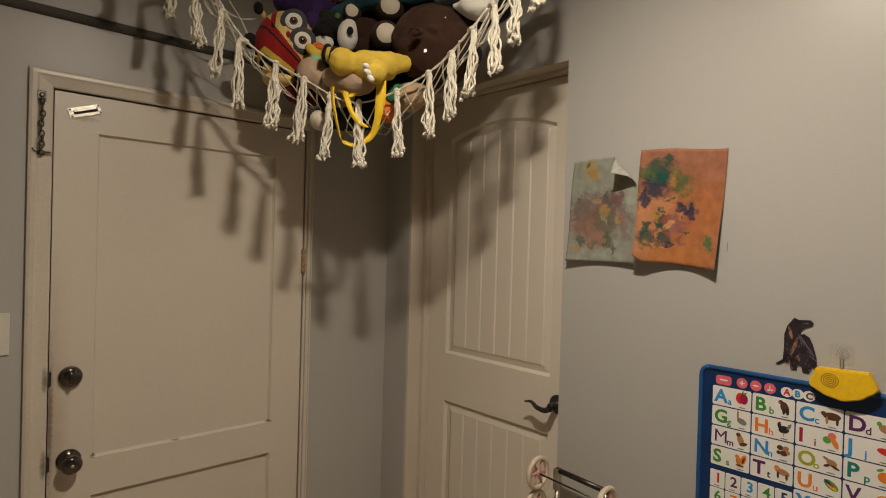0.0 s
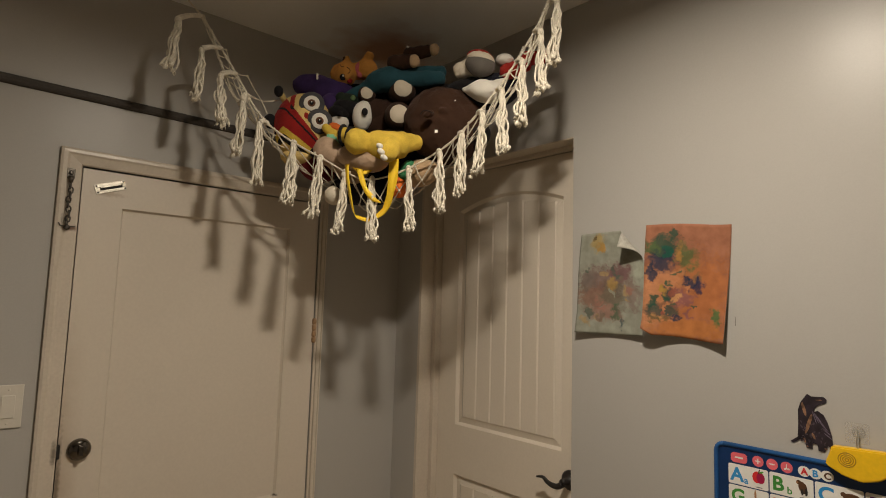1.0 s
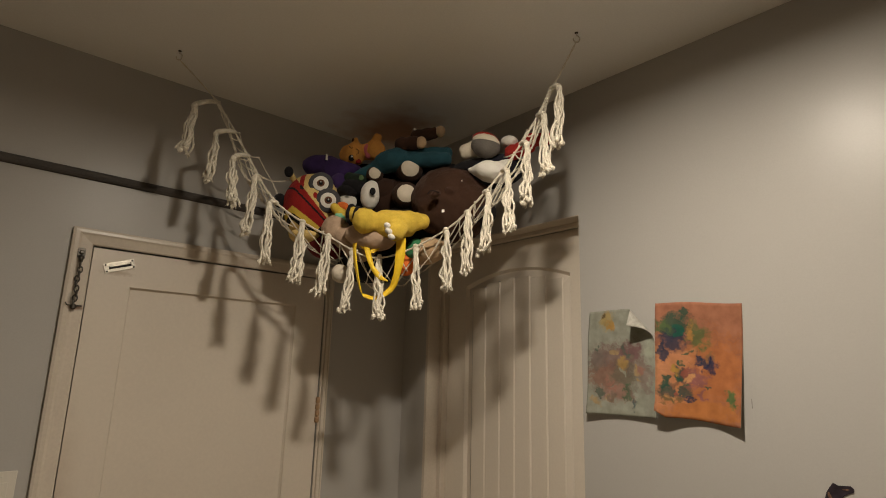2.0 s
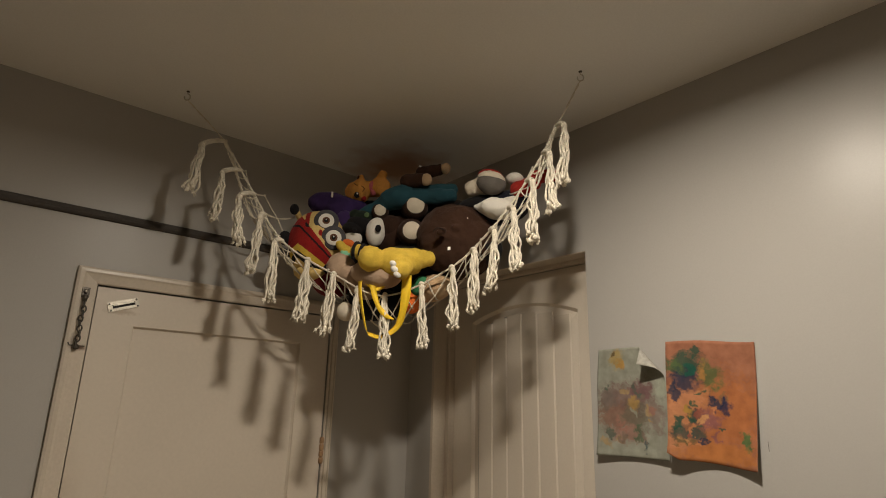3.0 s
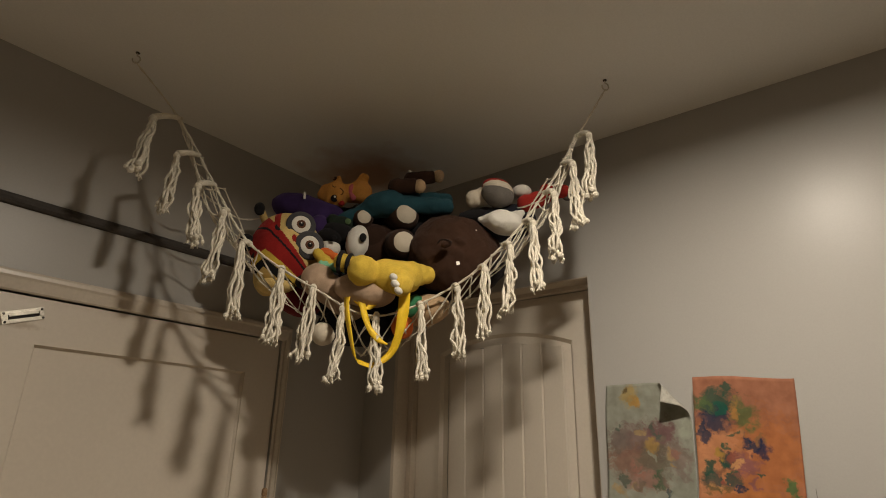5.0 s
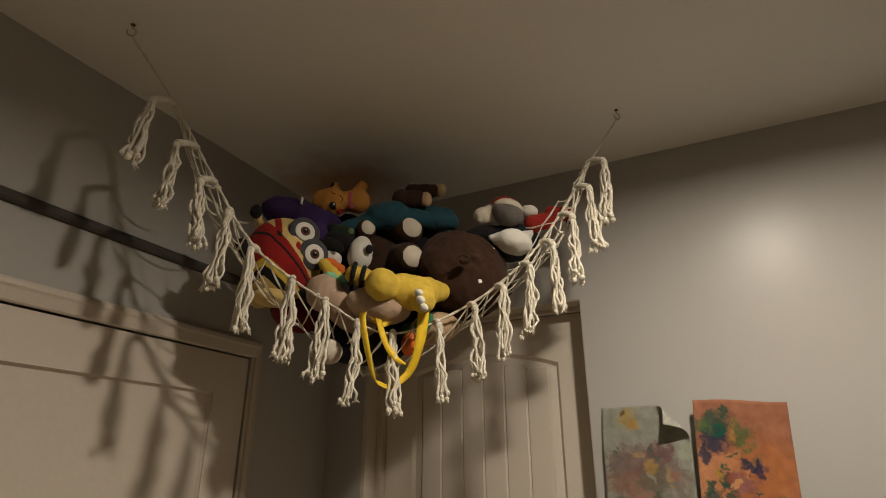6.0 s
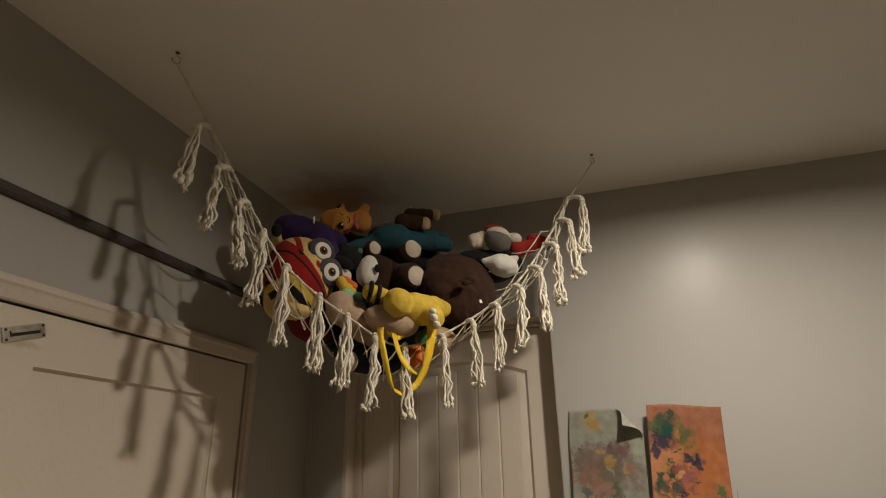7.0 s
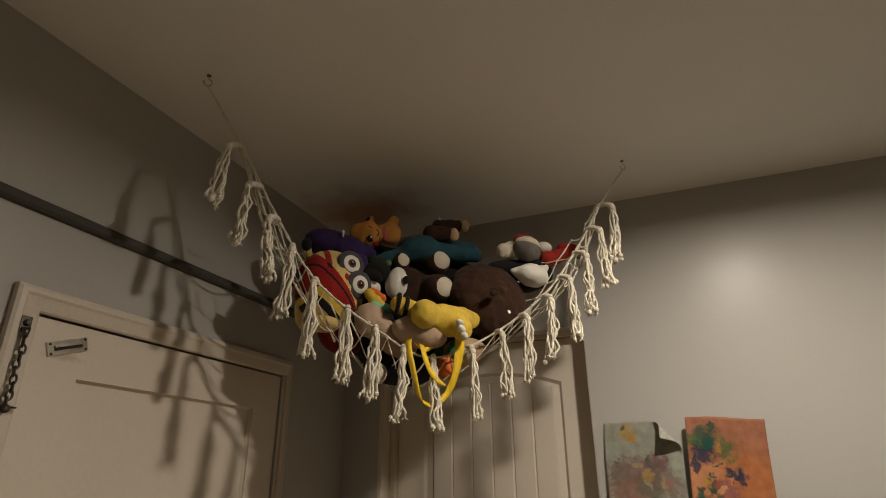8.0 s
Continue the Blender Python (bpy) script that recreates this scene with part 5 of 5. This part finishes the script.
for r, row in enumerate(("ABCD", "GHIJ", "MNOP", "STUV", "  Y ")):
    for c, letter in enumerate(row):
        if letter == " ":
            continue
        y, z = GX - c * CWID, GZ - r * CHGT
        cell = part("cell", plate(CF - 0.0001, 0.0007, rounded(y, y - CWID + 0.003, z - CHGT + 0.003, z, 0.004, 3)), CELL, chart)
        colour, shapes = PICTURES[letter]
        words(letter, y - 0.006, z - 0.041, 0.047, INKS[colour], cell, bold=0.0 if letter == "M" else 0.0010 if letter in "NV" else 0.0014)
        words(letter.lower(), y - 0.039, z - 0.044, 0.024, INKS[colour], cell, bold=0.0004)
        kinds = sorted({s[0] for s in shapes})
        bm = bmesh.new()
        for ph, (k, u, v, ru, rv, tilt) in enumerate(shapes):
            spot(bm, y - 0.074 - u * 0.0140, z - 0.022 + v * 0.0150, ru * 0.0142, rv * 0.0152, kinds.index(k), tilt, CF - 0.0010 - ph * 0.0002)
        part("picture", bm, [INKS[k] for k in kinds], cell)
        bm = bmesh.new()
        spot(bm, y - 0.075, z - 0.046, 0.009, 0.0014, 0, n=8)
        part("caption_bar", bm, INKS["grey"], cell)
for k in range(10):
    r, c = divmod(k, 5)
    y, z = 0.650 - c * 0.0396, 1.0035 - r * 0.0475
    cell = part("cell", plate(CF - 0.0001, 0.0007, rounded(y, y - 0.0375, z - 0.0455, z, 0.003, 3)), CELL, chart)
    words(str(k + 1), y - (0.012 if k < 9 else 0.004), z - 0.032, 0.036 if k < 9 else 0.030, INKS[("red", "purple", "blue", "green", "navy", "green", "orange", "navy", "crimson", "teal")[k]], cell, "digit", bold=0.0008)
    bm = bmesh.new()
    spot(bm, y - 0.018, z - 0.041, 0.008, 0.0013, 0, n=8)
    part("caption_bar", bm, INKS["grey"], cell)
b = part("touch_button", plate(CF - 0.0001, 0.0009, rounded(0.643, 0.603, 1.233, 1.258, 0.008, 4)), INKS["pink"], chart)
part("button_mark", plate(CF - 0.0011, 0.0004, rounded(0.633, 0.613, 1.244, 1.248, 0.001, 2)), INKS["white"], b)
for k, y in enumerate((0.577, 0.544, 0.511)):
    bm = bmesh.new()
    spot(bm, y, 1.2465, 0.0135, 0.0135, 0, n=20, x=CF - 0.0001)
    b = part("touch_button", bm, INKS["pink"], chart)
    bm = bmesh.new()
    if k < 2:
        spot(bm, y, 1.2465, 0.0075, 0.0018, 0, n=8, x=CF - 0.0005)
    if k == 0:
        spot(bm, y, 1.2465, 0.0018, 0.0075, 0, n=8, x=CF - 0.0007)
    if k == 2:
        spot(bm, y + 0.003, 1.242, 0.003, 0.0025, 0, n=8, x=CF - 0.0005)
        spot(bm, y - 0.004, 1.243, 0.003, 0.0025, 0, n=8, x=CF - 0.0005)
        spot(bm, y, 1.2485, 0.0012, 0.007, 0, n=6, x=CF - 0.0007)
    part("button_mark", bm, INKS["white"], b)
for k, (ch, col) in enumerate((("A", "red"), ("B", "blue"), ("C", "brown"))):
    bm = bmesh.new()
    spot(bm, 0.473 - k * 0.024, 1.2455, 0.0135, 0.0125, 0, n=16, x=CF - 0.0001 - k * 0.0002)
    b = part("letter_badge", bm, INKS["white"], chart)
    words(ch, 0.4795 - k * 0.024, 1.2385, 0.021, INKS[col], b, bold=0.0008)
# yellow speaker holder clipped over the top edge
out = [(0.409, 1.322), (0.303, 1.326), (0.300, 1.318), (0.287, 1.291), (0.290, 1.284), (0.318, 1.262), (0.352, 1.252), (0.388, 1.260), (0.420, 1.277), (0.421, 1.284), (0.410, 1.312)]
bm = plate(CF - 0.0005, 0.026, out)
bmesh.ops.bevel(bm, geom=bm.edges[:], offset=0.003, segments=2, affect="EDGES", clamp_overlap=True)
speaker = part("speaker_holder", bm, YPLAST, chart, "glossy yellow plastic speaker holder")
for k, r in enumerate((0.017, 0.0125, 0.008, 0.0035)):
    ring = [Vector((CF - 0.0268, 0.378 + r * math.cos(a), 1.297 + r * math.sin(a) * 0.9)) for a in [i * math.pi / 10 for i in range(21)]]
    part("speaker_ring", tube(bmesh.new(), ring, 0.0011, 5, caps=False), shade("speaker groove", (0.42, 0.24, 0.01), 0.5, 100, 0, 0.1, 20) if k == 0 else bpy.data.materials["speaker groove"], speaker)

wh = thing("clear_wall_hook", "clear plastic suction hook with a small wire", "wall hook")
part("backing", plate(XW - 0.0003, 0.0008, rounded(0.388, 0.340, 1.330, 1.378, 0.006, 4)), CLEAR, wh)
part("suction_disc", lathe(bmesh.new(), [(0.014, 0), (0.0135, 0.0012), (0.009, 0.003), (0.005, 0.007), (0.003, 0.010)], Matrix.Translation((XW - 0.0013, 0.361, 1.356)) @ Matrix.Rotation(radians(-90), 4, "Y"), 20), CLEAR, wh, smooth=True)
part("wire", tube(bmesh.new(), [(XW - 0.010, 0.361, 1.36), (XW - 0.016, 0.362, 1.345), (XW - 0.018, 0.361, 1.328), (XW - 0.020, 0.358, 1.320), (XW - 0.026, 0.358, 1.328)], 0.0014, 6), NICKEL, wh)

# dinosaur wall cut-out behind the chart's top edge
DINO = shade("printed dinosaur hide", (0.022, 0.015, 0.022), 0.45, 60, 0.1, 0.5, 30)
DINO2 = shade("printed belly hide", (0.22, 0.12, 0.07), 0.45, 120, 0.1, 0.5, 60)
FIN = shade("printed fin", (0.16, 0.13, 0.18), 0.45, 160, 0.1, 0.4, 60)
dino = thing("dinosaur_cutout", "dark purple-brown dinosaur cut-out stuck on the wall", "wall decal")
sil = [(0, 134), (10, 129), (36, 131), (43, 125), (41, 117), (29, 112), (21, 107), (16, 100), (15, 92), (22, 96), (35, 88), (43, 72), (47, 58), (52, 40), (54, 14), (48, 10), (44, 17), (40, 10), (36, 0), (22, 0), (20, 14), (9, 17), (9, 3), (-5, 3), (-7, 19), (-19, 21), (-34, 10), (-41, 13), (-24, 26), (-22, 58), (-22, 91), (-16, 111), (-6, 126)]
k = 0.00098
part("body", plate(XW - 0.0005, 0.0020, [(0.463 - a * k * 0.97, 1.299 + b * k) for a, b in sil]), DINO, dino)
for a, b, ra, rb, tl in ((2, 62, 5, 26, -0.3), (-8, 96, 4.5, 17, 0.25), (12, 34, 3.5, 8, 0.4), (-8, 20, 3, 6, 0.2), (26, 122, 9, 1.5, 0.1), (38, 8, 5, 1.5, 0), (-2, 7, 3, 1.5, 0)):
    bm = bmesh.new()
    spot(bm, 0.463 - a * k * 0.97, 1.299 + b * k, ra * k * 0.8, rb * k, 0, tl, XW - 0.0026)
    part("hide_streak", bm, DINO2, dino)
for i in range(8):
    bm = bmesh.new()
    spot(bm, 0.463 - (15 + i * 4.2) * k * 0.97, 1.299 + (80 - i * i * 0.85) * k, 0.0011, 0.0145 - 0.0006 * i, 0, 0.3 + i * 0.09, XW - 0.0026)
    part("fin_rib", bm, FIN, dino)
bm = bmesh.new()
hide = random.Random(7)
for i in range(34):
    a, b = hide.uniform(-18, 38), hide.uniform(14, 70)
    spot(bm, 0.463 - a * k * 0.97, 1.299 + b * k, hide.uniform(0.0008, 0.0022), hide.uniform(0.0012, 0.004), 0, hide.uniform(-0.9, 0.9), XW - 0.0030, 7)
tagged(part("hide_fleck", bm, shade("printed pale hide", (0.075, 0.055, 0.07), 0.45, 120, 0.1, 0.5, 60), dino), kind="stuff")

# folded doll stroller leaning by the wall under the paintings
IVORY = shade("ivory plastic", (0.66, 0.55, 0.42), 0.4, 120, 0.05, 0.08, 20)
ROSE = shade("rose plastic", (0.60, 0.33, 0.28), 0.4, 120, 0.05, 0.1, 20)
stroller = thing("doll_stroller", "folded doll stroller with ivory wheels against the wall", "toy stroller")


def wheel(c, r):
    ring = [Vector(c) + Vector((r * math.cos(a), 0, r * math.sin(a))) for a in [i * math.pi / 14 for i in range(29)]]
    w = part("wheel", tube(bmesh.new(), ring, 0.0085, 8, caps=False), IVORY, stroller, "ivory plastic wheel with rose spokes")
    for i in range(6):
        a = i * math.pi / 3
        part("spoke", tube(bmesh.new(), [Vector(c), Vector(c) + Vector((r * math.cos(a), 0, r * math.sin(a)))], [0.006, 0.0035], 6), ROSE, w)
    part("hub", lathe(bmesh.new(), [(0.012, -0.010), (0.013, 0), (0.012, 0.010)], Matrix.Translation(c) @ Matrix.Rotation(radians(90), 4, "X"), 14), ROSE, w)


wheel((1.55, 1.158, 0.852), 0.047)
wheel((1.55, 0.905, 0.838), 0.047)
wheel((1.55, 1.165, 0.742), 0.047)
part("axle", tube(bmesh.new(), [(1.55, 1.172, 0.852), (1.55, 0.89, 0.838)], 0.003, 8), OLDSTEEL, stroller)
part("cross_bar", tube(bmesh.new(), [(1.60, 1.120, 0.862), (1.60, 0.93, 0.852)], 0.009, 10), OLDSTEEL, stroller)
part("bracket", slab((1.585, 1.107, 0.80), (1.612, 1.125, 0.868), 0.004), NICKEL, stroller)
for y in (1.115, 0.94):
    part("frame_tube", tube(bmesh.new(), [(1.60, y, 0.86), (1.59, y, 0.5), (1.54, y, 0.01)], 0.009, 10), NICKEL, stroller)
part("frame_tube", tube(bmesh.new(), [(1.55, 1.165, 0.742), (1.56, 1.14, 0.74), (1.594, 1.115, 0.73)], 0.005, 8), NICKEL, stroller)

# a faint pencil stroke beside the paintings
mark = tagged(part("pencil_mark", slab((XW - 0.0006, 0.6268, 1.587), (XW - 0.0001, 0.6284, 1.611)), shade("pencil grey", (0.20, 0.19, 0.17), 0.8, 300, 0.0, 0.3, 90.0)), "short faint grey pencil stroke on the wall", "wall mark")
